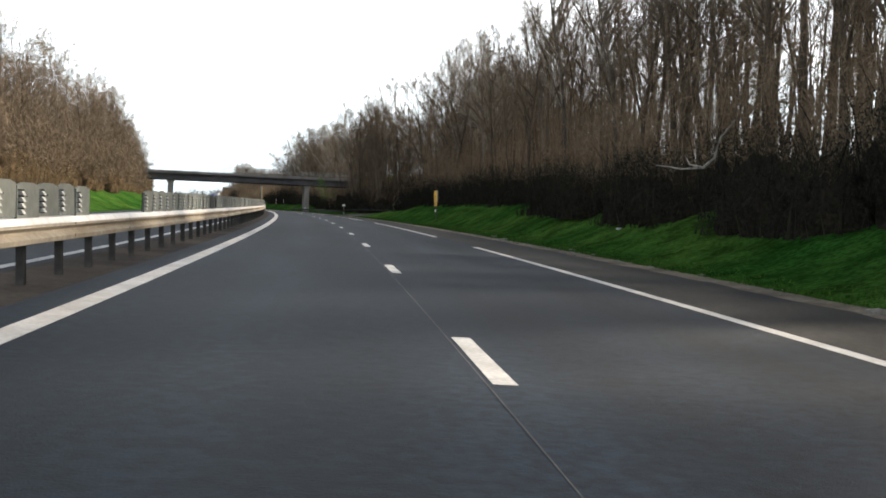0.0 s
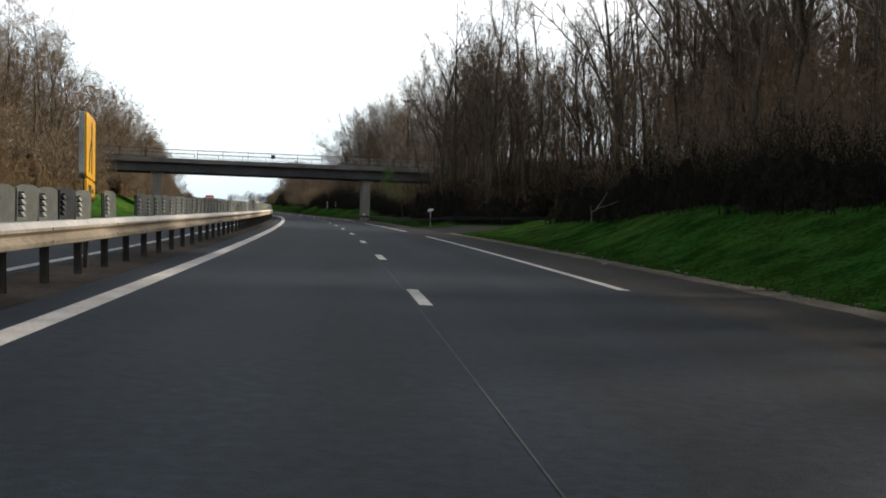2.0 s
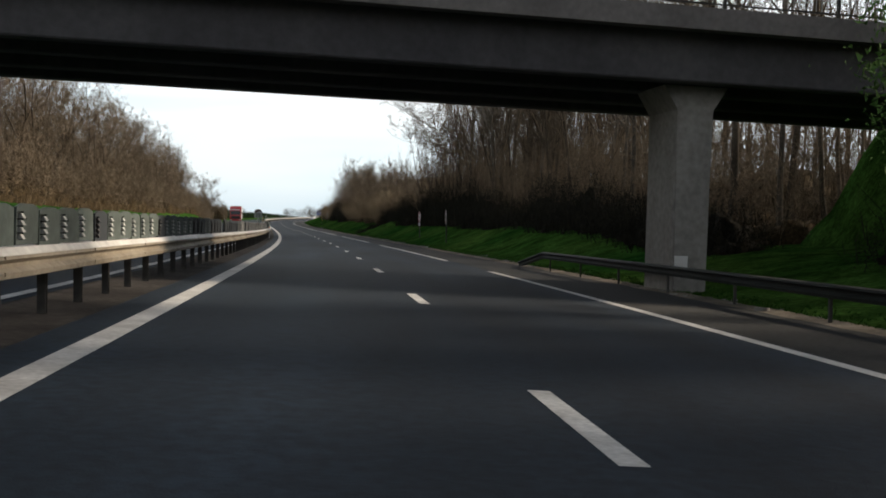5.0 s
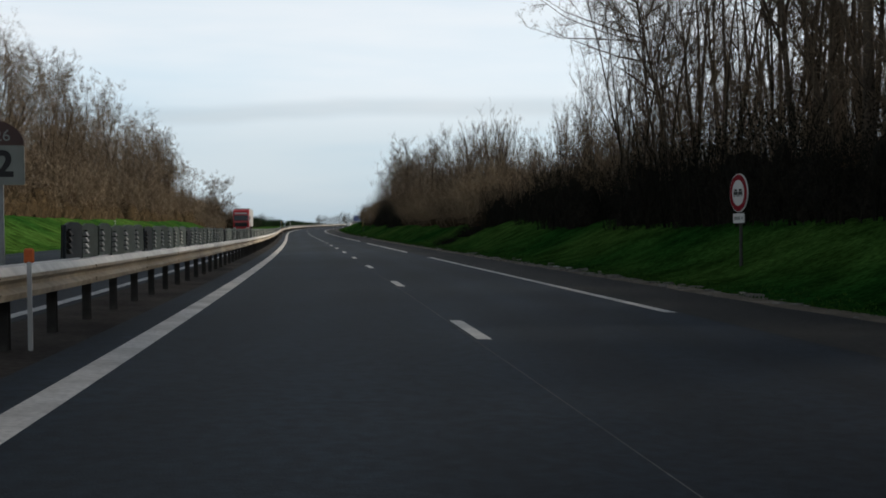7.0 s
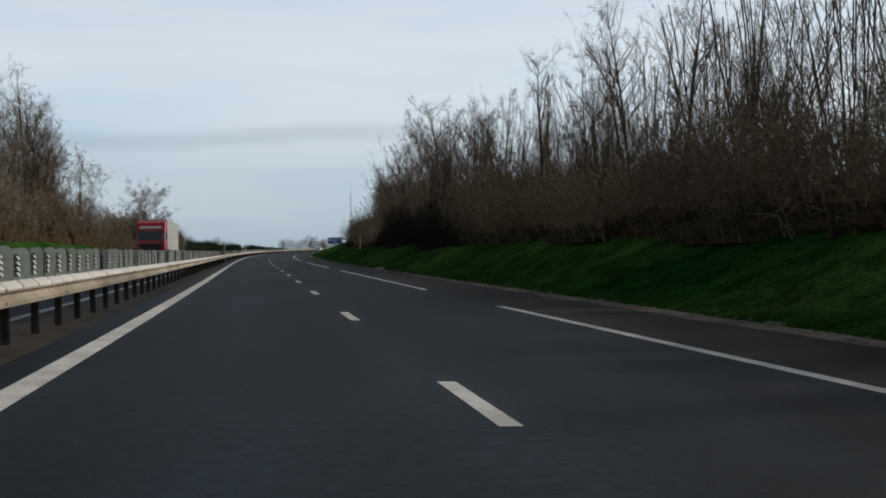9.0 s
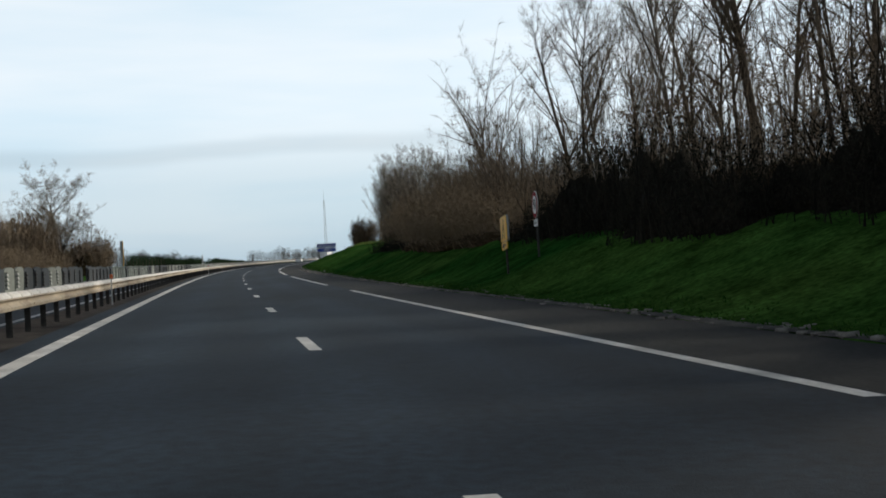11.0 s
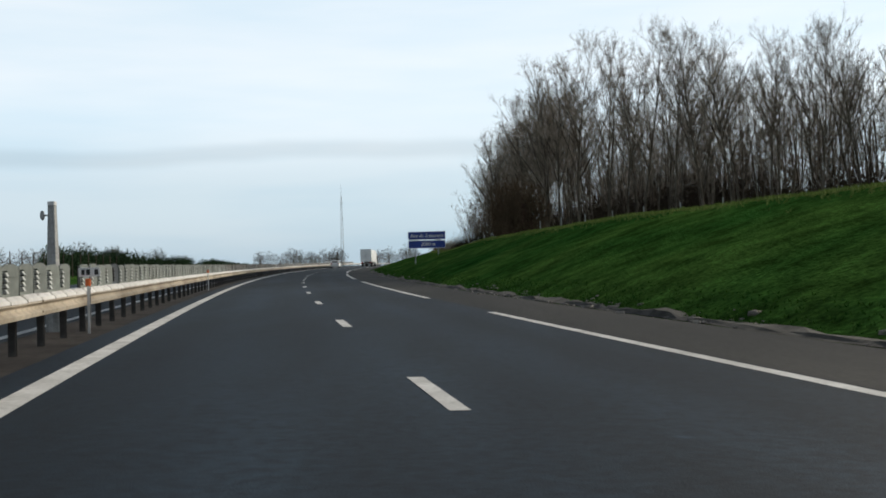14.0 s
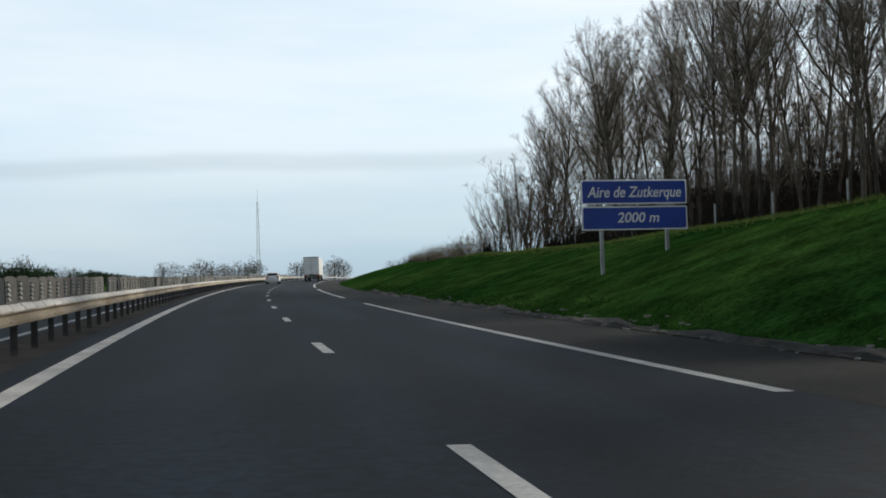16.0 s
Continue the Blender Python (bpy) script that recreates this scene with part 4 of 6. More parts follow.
for s, u, tall in ((205, -17.6, 1.15), (343, -17.8, 1.6), (522, -17.9, 1.5)):
    edge_post(s, u, "slim white delineator post in the grass", "white_plastic", tall)


def camera_post():
    t = thing("traffic_monitor_post", standing(521.2, -4.95, 0), "tapered grey steel post with a round detector on an arm", "roadside post")
    bm = bmesh.new()
    rod(bm, (0, 0, -0.2), (0, 0, 2.12), 0.14, 0.07, 10)
    part("column", bm, "galv", t)
    bm = bmesh.new()
    rod(bm, (0, 0, 2.12), (0, 0, 2.18), 0.075, 0.075, 10)
    part("cap", bm, "white_plastic", t)
    for z in (1.95, 1.02):
        bm = bmesh.new()
        rod(bm, (-0.04, 0, z), (-0.15, 0, z), 0.012)
        part("arm", bm, "dark_steel", t)
        bm = bmesh.new()
        rod(bm, (-0.16, -0.04, z), (-0.16, 0.04, z), 0.065, 0.065, 14)
        bmesh.ops.scale(bm, vec=(0.5, 1, 1.25), verts=bm.verts, space=Matrix.Translation((0.16, 0, -z)))
        part("detector", bm, "galv", t)
    bm = bmesh.new()
    box(bm, 0.0, 0.0, 0.78, 0.36, 0.3, 0.5, 0.02)
    part("cabinet", bm, "dark_steel", t)


camera_post()

# ---- bare trees ----
def quads_mesh(name, V, F, material):
    """A mesh from corners and faces; F is one array of faces, or a list of such arrays."""
    V = np.asarray(V, np.float32)
    sets = [np.asarray(f, np.int32) for f in (F if isinstance(F, list) and isinstance(F[0], np.ndarray) and F[0].ndim == 2 else [F])]
    sizes = np.concatenate([np.full(len(f), f.shape[1], np.int32) for f in sets])
    loops = np.concatenate([f.ravel() for f in sets])
    me = bpy.data.meshes.new(name)
    me.vertices.add(len(V))
    me.vertices.foreach_set("co", V.ravel())
    me.loops.add(len(loops))
    me.loops.foreach_set("vertex_index", loops)
    me.polygons.add(len(sizes))
    me.polygons.foreach_set("loop_start", np.concatenate([[0], np.cumsum(sizes)[:-1]]).astype(np.int32))
    me.update(calc_edges=True)
    me.materials.append(M[material])
    M[material]["key"] = material
    return me


def tubes(segs, n):
    """Open tapered tubes from rows of p0, p1, r0, r1."""
    A = np.array([s[0] for s in segs]), np.array([s[1] for s in segs])
    r0, r1 = np.array([s[2] for s in segs]), np.array([s[3] for s in segs])
    d = A[1] - A[0]
    d = d / np.maximum(np.linalg.norm(d, axis=1, keepdims=True), 1e-6)
    ref = np.where(abs(d[:, 2:3]) > 0.9, np.array([[1.0, 0, 0]]), np.array([[0, 0, 1.0]]))
    x = np.cross(d, ref)
    x /= np.linalg.norm(x, axis=1, keepdims=True)
    y = np.cross(d, x)
    ang = 2 * np.pi * np.arange(n) / n
    ring = x[:, None] * np.cos(ang)[None, :, None] + y[:, None] * np.sin(ang)[None, :, None]
    V = np.concatenate([A[0][:, None] + ring * r0[:, None, None], A[1][:, None] + ring * r1[:, None, None]], 1)
    k = np.arange(n)
    f = np.stack([k, (k + 1) % n, n + (k + 1) % n, n + k], -1)
    F = (np.arange(len(segs)) * 2 * n)[:, None, None] + f[None]
    return V.reshape(-1, 3), F.reshape(-1, 4)


def pipe(points, radii, n):
    """One connected tapered tube through the points."""
    P = np.asarray(points)
    d = np.gradient(P, axis=0)
    d /= np.maximum(np.linalg.norm(d, axis=1, keepdims=True), 1e-6)
    x = np.cross(d, np.array([0.0, 1.0, 0.0]))
    x /= np.linalg.norm(x, axis=1, keepdims=True)
    y = np.cross(d, x)
    ang = 2 * np.pi * np.arange(n) / n
    V = P[:, None] + (x[:, None] * np.cos(ang)[None, :, None] + y[:, None] * np.sin(ang)[None, :, None]) * np.asarray(radii)[:, None, None]
    k = np.arange(n)
    f = np.stack([k, (k + 1) % n, n + (k + 1) % n, n + k], -1)
    F = (np.arange(len(P) - 1) * n)[:, None, None] + f[None]
    return V.reshape(-1, 3), F.reshape(-1, 4)


def blades(p0, p1, w):
    """Slivers from p0 that taper to a point at p1."""
    p0, p1 = np.asarray(p0), np.asarray(p1)
    d = p1 - p0
    side = np.cross(d, np.random.normal(size=d.shape))
    side /= np.maximum(np.linalg.norm(side, axis=1, keepdims=True), 1e-6)
    w = np.asarray(w).reshape(-1, 1) * 1.3
    V = np.stack([p0 - side * w, p0 + side * w, p1], 1)
    return V.reshape(-1, 3), np.arange(len(p0) * 3).reshape(-1, 3)


def stripes(p0, p1, w):
    """Flat pieces from p0 to p1 that keep some width at the tip."""
    p0, p1 = np.asarray(p0), np.asarray(p1)
    d = p1 - p0
    side = np.cross(d, np.random.normal(size=d.shape))
    side /= np.maximum(np.linalg.norm(side, axis=1, keepdims=True), 1e-6)
    w = np.asarray(w).reshape(-1, 1)
    V = np.stack([p0 - side * w, p0 + side * w, p1 + side * w * 0.6, p1 - side * w * 0.6], 1)
    return V.reshape(-1, 3), np.arange(len(p0) * 4).reshape(-1, 4)


def crown_faces(bold, fine):
    """Branches as stripes and twigs as slivers, in one list of corners and faces."""
    (Va, Fa), (Vb, Fb) = stripes(*bold), blades(*fine)
    return np.concatenate([Va, Vb]), [Fa, Fb + len(Va)]


def bend_way(rng, p, d, length, n, up, wander):
    pts = [p]
    for _ in range(n):
        d = d + rng.normal(0, wander, 3) + np.array([0, 0, up])
        d = d / np.linalg.norm(d)
        p = p + d * length / n
        pts.append(p)
    return pts, d


def grow(seed, H, limbs, subs, twigs, wide, low, stems=1, twig_w=0.014, lean=0.0, clump=0.0, sides=4, angle=48, peak=0.35, stout=1.0, up=0.05, leaders=0, wander=0.085, tidy=1.0, limb_r=1.0, tw=2, reach_twig=0.8):
    """Trunk and limbs as tubes, then a crown of fine twigs; wide is the crown's radius, peak where it is widest."""
    rng = np.random.default_rng(seed)
    thick, fine0, fine1, fw = [], [], [], []
    bold0, bold1, bw, trunks = [], [], [], []
    for st in range(stems):
        a0 = rng.uniform(0, 2 * math.pi)
        p = np.array([math.cos(a0) * clump * (st > 0), math.sin(a0) * clump * (st > 0), -0.4])
        tip = 0.05 + 0.16 * (stems > 1 and not clump)
        d = np.array([rng.normal(0, tip) + lean, rng.normal(0, tip), 1.0])
        d /= np.linalg.norm(d)
        h = H * (1.0 if st == 0 else rng.uniform(0.72, 0.97))
        n = 8
        trunk, _ = bend_way(rng, p, d, h + 0.4, n, 0.05, wander)
        r_base = stout * (0.0075 * H + 0.02) / stems ** 0.3 * rng.uniform(0.75, 1.15)
        rad = lambda f: max(r_base * (1 - f) ** 0.8, 0.018)
        trunks.append(pipe(trunk, [rad(i / n) * (1.25 if i == 0 else 1) for i in range(n + 1)], sides + 2))
        count = max(2, limbs // stems)
        for i_limb in range(count + leaders):
            c = rng.random()
            lead = i_limb >= count
            f = low + (0.97 - low) * c
            k = min(int(f * n), n - 1)
            q = trunk[k] + (trunk[k + 1] - trunk[k]) * (f * n - k)
            a = rng.uniform(0, 2 * math.pi)
            lay = math.radians(angle * rng.uniform(0.75, 1.2) * (1.1 - 0.45 * c))
            if lead:  # a second leader that forks off low and rises beside the trunk
                c = rng.uniform(0.0, 0.35)
                f = low + (0.97 - low) * c
                k = min(int(f * n), n - 1)
                q = trunk[k] + (trunk[k + 1] - trunk[k]) * (f * n - k)
                lay = math.radians(rng.uniform(16, 30))
            d2 = np.array([math.cos(a) * math.sin(lay), math.sin(a) * math.sin(lay), math.cos(lay)])
            # crown outline: narrow below, widest at the peak, rounded off above
            c2 = c / peak if c < peak else 1 - (c - peak) / (1 - peak)
            reach = wide * (0.30 + 0.70 * math.sin(max(c2, 0) * math.pi / 2)) * rng.uniform(0.65, 1.15)
            length = min(reach / max(math.sin(lay), 0.3), 0.5 * H)
            if lead:
                length = (1 - f) * h * rng.uniform(0.7, 0.9)
            way, dl = bend_way(rng, q, d2, length, 3, up, 0.12)
            rl = rad(f) * 0.7 if lead else min(rad(f) * 0.55, 0.006 * length + 0.008) * limb_r
            for i in range(3):
                thick.append((way[i], way[i + 1], rl * (1 - i / 3.5), rl * (1 - (i + 1) / 3.5)))
            for _ in range(subs * (3 if lead else 1)):
                g = rng.uniform(0.2, 1.0)
                k2 = min(int(g * 3), 2)
                q2 = way[k2] + (way[k2 + 1] - way[k2]) * (g * 3 - k2)
                d3 = dl * (0.6 + 0.5 * (1 - tidy)) + rng.normal(0, 0.55 * tidy, 3) + np.array([0, 0, 0.12 + 0.2 * (1 - tidy)])
                d3 /= np.linalg.norm(d3)
                l3 = max(min(length, 0.2 * H) * rng.uniform(0.25, 0.5) * (1.25 - 0.6 * g), 0.5)
                w3, d3e = bend_way(rng, q2, d3, l3, 2, 0.08, 0.2)
                for i in range(2):
                    bold0.append(w3[i])
                    bold1.append(w3[i + 1])
                    bw.append((rl * 0.34 * (1 - i * 0.4) + twig_w * 0.45) * 0.9)
                for _ in range(twigs):
                    g2 = rng.uniform(0.1, 1.0)
                    q3 = w3[0] + (w3[2] - w3[0]) * g2 + (w3[1] - (w3[0] + w3[2]) / 2) * (1 - abs(2 * g2 - 1))
                    d4 = d3e * 0.7 + rng.normal(0, 0.55 * tidy, 3) + np.array([0, 0, 0.12 + 0.25 * (1 - tidy)])
                    d4 /= np.linalg.norm(d4)
                    fine0.append(q3)
                    l4 = max(0.4, l3 * rng.uniform(0.5, 1.05)) * reach_twig
                    fine1.append(q3 + d4 * l4)
                    fw.append(twig_w * rng.uniform(0.6, 1.2))
                    for _ in range(tw):  # side shoots
                        g3 = rng.uniform(0.25, 0.9)
                        d5 = d4 * 0.75 + rng.normal(0, 0.55, 3)
                        d5 /= np.linalg.norm(d5)
                        fine0.append(q3 + d4 * l4 * g3)
                        fine1.append(q3 + d4 * l4 * g3 + d5 * l4 * rng.uniform(0.35, 0.65))
                        fw.append(twig_w * rng.uniform(0.45, 0.8))
    np.random.seed(seed)
    return trunks, tubes(thick, sides), crown_faces((bold0, bold1, bw), (fine0, fine1, fw))


def joined(shapes):
    """Several lists of corners and faces as one."""
    start = np.concatenate([[0], np.cumsum([len(V) for V, _ in shapes])])
    return np.concatenate([V for V, _ in shapes]), np.concatenate([F + k for (_, F), k in zip(shapes, start)])


def tree_kind(name, label, twig, **kw):
    trunks, limbs, crown = grow(**kw)
    bark = "bark_pale" if twig == "twig_pale" else "bark"
    t = thing(name, pose(0, 0, -500), label, "tree", "bare roadside trees")
    for shape in trunks if len(trunks) < 3 else [joined(trunks)]:
        o = new("trunk", quads_mesh("trunk", *shape, bark))
        o.parent = t
        if len(trunks) > 2:
            tagged(o, kind="stuff")
    tagged(new("branchwork", quads_mesh("branchwork", *limbs, bark)), kind="stuff").parent = t
    tagged(new("crown", quads_mesh("crown", *crown, twig)), kind="stuff").parent = t
    return t


# built once, then planted many times
TALL = [tree_kind("bare_tree", "tall slender leafless tree with grey-brown bark", "twig", seed=11 + k, H=20.0, limbs=24, subs=6, twigs=7, tw=3, wide=3.3, low=0.30, wander=0.045, stems=1 + (k == 1), leaders=3, twig_w=0.008, clump=1.3, angle=50, stout=1.25, tidy=0.85, limb_r=1.7) for k in range(5)]
POPLAR = [tree_kind("bare_poplar", "tall narrow leafless poplar with upswept branches", "twig_pale", seed=31 + k, H=20.0, limbs=30, subs=6, twigs=8, tw=3, leaders=3, wide=3.4, low=0.28, twig_w=0.009, angle=40, peak=0.5, up=0.08, wander=0.04, stout=1.2, tidy=0.75, limb_r=1.6) for k in range(4)]
MULTI = [tree_kind("bare_multi_stem_tree", "leafless tree of several thin stems", "twig", seed=51 + k, H=12.0, limbs=40, subs=5, twigs=5, tw=2, wide=2.6, low=0.15, stems=6, twig_w=0.007, angle=36, stout=1.0, limb_r=1.5, tidy=0.7, up=0.10) for k in range(3)]
WARM = [tree_kind("bare_willow", "leafless warm brown tree with dense fine twigs", "twig_warm", seed=71 + k, H=17.0, limbs=38, subs=5, twigs=8, tw=4, wide=3.5, low=0.10, stems=2, clump=1.5, leaders=1, twig_w=0.0105, angle=52, peak=0.5, tidy=1.1, reach_twig=0.75) for k in range(4)]
LEAN = tree_kind("leaning_tree", "leafless tree leaning over the verge with wide branches", "twig", seed=94, H=15.5, limbs=46, subs=9, twigs=8, tw=4, leaders=2, wide=8.0, low=0.25, lean=-0.26, twig_w=0.009, angle=80, up=0.035, peak=0.5, limb_r=1.3)
OAK = tree_kind("spreading_tree", "broad leafless tree with rounded crown in the open", "twig_pale", seed=95, H=12.0, limbs=44, subs=10, twigs=13, tw=5, wide=6.0, low=0.20, stems=1, leaders=8, twig_w=0.0065, angle=52, peak=0.55, tidy=1.0, limb_r=1.3, wander=0.05, lean=-0.12, stout=1.5)
FAN = [tree_kind("fan_of_stems", "leafless shrubby tree of straight stems fanning from one foot", "twig_soft", seed=111 + k, H=8.0, limbs=44, subs=3, twigs=4, tw=1, wide=1.5, low=0.30, stems=11, twig_w=0.007, angle=30, stout=0.62, limb_r=1.3, tidy=0.6, up=0.14, wander=0.04) for k in range(2)]
SLIM = [tree_kind("slender_stems", "group of slender leafless stems at the end of the wood", "twig", seed=121 + k, H=16.0, limbs=45, subs=5, twigs=5, tw=3, wide=2.3, low=0.22, stems=5, clump=2.1, twig_w=0.007, angle=40, stout=0.75, limb_r=1.5, tidy=0.75, up=0.1, wander=0.05) for k in range(2)]
FORK = [tree_kind("forked_tree", "stout leafless tree forking low into many limbs", "twig", seed=131 + k, H=13.0, limbs=24, subs=6, twigs=6, tw=3, wide=4.8, low=0.26, stems=2, clump=0.5, leaders=3, twig_w=0.008, angle=50, peak=0.5, stout=1.15, limb_r=1.5, tidy=0.85, up=0.07, wander=0.06) for k in range(2)]
planted = set()


def plant(kind, s, u, height, native, turn, wide=1.0):
    p = spot(s, u, -0.05)
    k = height / native
    m = pose(*p, 0, 0, turn)
    if kind.name in planted:
        t = copy_thing(kind, m)
    else:
        planted.add(kind.name)
        t = kind
        t.matrix_world = m
    t.scale = (k * wide, k * wide, k)
    return t


def bridge_clear(s, u):
    return abs(s - (202.7 + 0.091 * (u + 4.2))) > 6.8


def in_side_road(s, u):
    return 128 + 0.15 * (u - 6.75) < s < 157 and u < 25


rnd = random.Random(5)


def right_height(s):
    return float(np.interp(s, [-40, 40, 70, 120, 165, 280, 301, 307, 316, 335, 346, 356, 380, 400, 430, 450, 465, 480, 492, 505], [19, 17.5, 15.8, 16.2, 17, 18, 15.5, 10.5, 6.5, 5, 7.5, 9.5, 9.5, 10.5, 12.2, 11, 8.5, 7, 6, 5]))


def left_height(s):
    return float(np.interp(s, [-40, 60, 120, 200, 320, 400, 450, 470, 500, 530], [14, 14.5, 16.5, 17.5, 16, 15.5, 16, 14, 9, 7]))


for row, (u0, gap) in enumerate(((15.6, 4.4), (19.0, 6.5))):
    s = -24.0 + row * 2
    while s < 490:
        s += gap * rnd.uniform(0.6, 1.4)
        u = u0 + rnd.uniform(-1.2, 1.6)
        h = right_height(s) * rnd.uniform(0.82, 1.1)
        if bridge_clear(s, u) and not in_side_road(s, u):
            if 284 < s < 312:
                plant(rnd.choice(SLIM), s, u, h, 16.0, rnd.uniform(0, 360))
            elif h < 9.5:
                plant(rnd.choice(MULTI), s, u, h, 12.0, rnd.uniform(0, 360))
            else:
                plant(rnd.choice(TALL + POPLAR[:2]), s, u, h, 20.0, rnd.uniform(0, 360), rnd.uniform(0.85, 1.15))
plant(LEAN, 303.5, 17.6, 16.0, 15.5, 20)
plant(TALL[0], 428, 17, 14, 20.0, 40, 1.3)
for k, (s, u, h) in enumerate(((463.5, 16.0, 11.6), (470.0, 17.2, 8.4), (476.5, 17.6, 7.2), (498.5, 18.6, 6.8))):
    plant(FORK[k % 2], s, u, h, 13.0, 70 * k, 1.05)
for k, (s, u, h) in enumerate(((317.5, 17.4, 6.6), (321.0, 18.2, 6.2), (327.0, 17.6, 7.6), (334.0, 17.2, 6.4), (341.0, 18.0, 5.6), (349.0, 17.0, 9.0), (354.0, 17.8, 10.0), (359.5, 17.0, 10.4), (365.0, 18.0, 9.6), (371.0, 17.4, 9.4), (468.0, 20.5, 8.0), (476.0, 20.5, 6.6), (486.0, 19.0, 6.6), (491.0, 19.5, 6.4))):
    plant(FAN[k % 2], s, u, h, 8.0, 50 * k, 1.1)
# poplar wood behind the grass bank
def poplar_height(s):
    return float(np.interp(s, [500, 560, 600, 640, 665, 690, 705], [10.5, 12.0, 16.5, 16.5, 13.8, 10.5, 7.0]))


for row in range(2):
    s = 505.0
    while s < 702:
        s += rnd.uniform(2.6, 4.6)
        edge = 25.0 + max(0.0, 606 - s) * 0.36 + row * 3.4
        h = poplar_height(s) * rnd.uniform(0.86, 1.08)
        if s > 674:
            plant(rnd.choice(MULTI), s, edge + rnd.uniform(-2.0, 0.8), h * 0.95, 12.0, rnd.uniform(0, 360), 1.25)
            continue
        plant(rnd.choice(POPLAR), s, edge + rnd.uniform(-0.8, 0.8), h, 20.0, rnd.uniform(0, 360))
# left wood edge
for row, (u0, gap) in enumerate(((-26.3, 5.0), (-30.0, 7.5))):
    s = -6.0
    while s < 515:
        s += gap * rnd.uniform(0.6, 1.4)
        u = u0 - rnd.uniform(-1.0, 2.0)
        h = left_height(s) * rnd.uniform(0.8, 1.08)
        if bridge_clear(s, u):
            plant(rnd.choice(WARM), s, u, h, 17.0, rnd.uniform(0, 360), rnd.uniform(0.9, 1.15))
plant(OAK, 548.0, -25.0, 12.2, 12.0, 8, 1.3)
for k, (s, u, h) in enumerate(((550.5, -21.8, 8.2), (554.0, -23.0, 7.4), (553.0, -20.6, 6.4), (540.0, -29.0, 9.0), (536.0, -27.5, 8.6), (543.5, -31.5, 9.0))):
    plant(WARM[k % 4], s, u, h, 17.0, 60 * k, 1.35)
for s, h in ((448, 19.5), (452, 18)):
    plant(TALL[1], s, -26.5, h, 20.0, s, 1.2)


# ---- woods behind the edge trees: far too many to count ----
def woods(name, label, spots, twig, seed, wide=2.6, limbs=20, width=0.022, low=0.14, twigs=6, wander=0.085, stout=1.0, tidy=0.8):
    kinds = [grow(seed=seed + k, H=20.0, limbs=limbs, subs=4, twigs=twigs, wide=wide, low=low, twig_w=width, stems=2, clump=1.5, sides=3, wander=wander, stout=stout, tidy=tidy, limb_r=1.4) for k in range(4)]
    kinds = [(joined([*trunks, limbs_of]), crown) for trunks, limbs_of, crown in kinds]
    for which, mat in ((0, "bark_pale" if twig == "twig_pale" else "bark"), (1, twig)):
        VV, FF, off = [], [], 0
        r2 = random.Random(seed)
        for i, (s, u, h) in enumerate(spots):
            V, F = kinds[i % 4][which]
            a, k = r2.uniform(0, 6.28), h / 20.0
            ca, sa = math.cos(a), math.sin(a)
            p = spot(s, u)
            W = np.stack([(V[:, 0] * ca - V[:, 1] * sa) * k + p.x, (V[:, 0] * sa + V[:, 1] * ca) * k + p.y, V[:, 2] * k + p.z], -1)
            VV.append(W)
            FF.append([f + off for f in (F if isinstance(F, list) else [F])])
            off += len(V)
        ob = new(name, quads_mesh(name, np.concatenate(VV), [np.concatenate(f) for f in zip(*FF)], mat))
        if which == 0:
            root = tagged(ob, label, "woodland", kind="stuff")
        else:
            ob.parent = root
            ob.name = "twigs"


def wood_spots(s0, s1, rows, gap, height, skip=None):
    out = []
    for u in rows:
        s = s0
        while s < s1:
            s += gap * rnd.uniform(0.6, 1.4)
            uu = u + rnd.uniform(-1.6, 1.6)
            if bridge_clear(s, uu) and not (skip and skip(s, uu)):
                out.append((s, uu, height(s) * rnd.uniform(0.8, 1.08)))
    return out


woods("woodland", "dense leafless wood behind the roadside trees", wood_spots(-30, 500, (22, 26.5, 31), 4.8, right_height, in_side_road), "twig", 201, width=0.012, wander=0.05)
woods("woodland", "dense leafless wood behind the roadside trees", wood_spots(90, 270, (36, 42), 5.0, right_height, in_side_road), "twig", 211, width=0.022, limbs=18, twigs=5)
woods("woodland", "dense leafless brown wood beyond the opposite carriageway", wood_spots(0, 500, (-33.5, -37, -41, -45), 4.2, left_height), "twig_warm", 231, width=0.026, limbs=18, twigs=5, low=0.06)
dense = [(s, u, h) for s, u, h in wood_spots(106, 128, (17.5, 20, 23, 27), 2.9, right_height) + wood_spots(122, 162, (27, 30, 33.5, 38, 43), 2.9, right_height) + wood_spots(159, 196, (15.5, 18, 21, 25, 30), 2.6, right_height) + wood_spots(256, 318, (17, 19.5, 23, 27.5, 33), 3.2, right_height) + wood_spots(16, 104, (17.5, 20.5, 24.5, 29, 34), 3.3, right_height)]
woods("woodland", "close-standing slender leafless trees at the wood's edge", dense, "twig", 221, low=0.2, width=0.012, wander=0.05)
pop = []
for row in range(2, 7):
    s = 515.0
    while s < 690:
        s += rnd.uniform(2.4, 4.6)
        pop.append((s, 25.0 + max(0.0, 606 - s) * 0.36 + row * 3.8, poplar_height(s) * rnd.uniform(0.8, 1.02)))
woods("woodland", "leafless poplar plantation behind the grass bank", pop, "twig_pale", 261, wide=2.6, low=0.30, width=0.012, limbs=26, twigs=6, wander=0.04, stout=1.0, tidy=0.55)


deep_pop = []
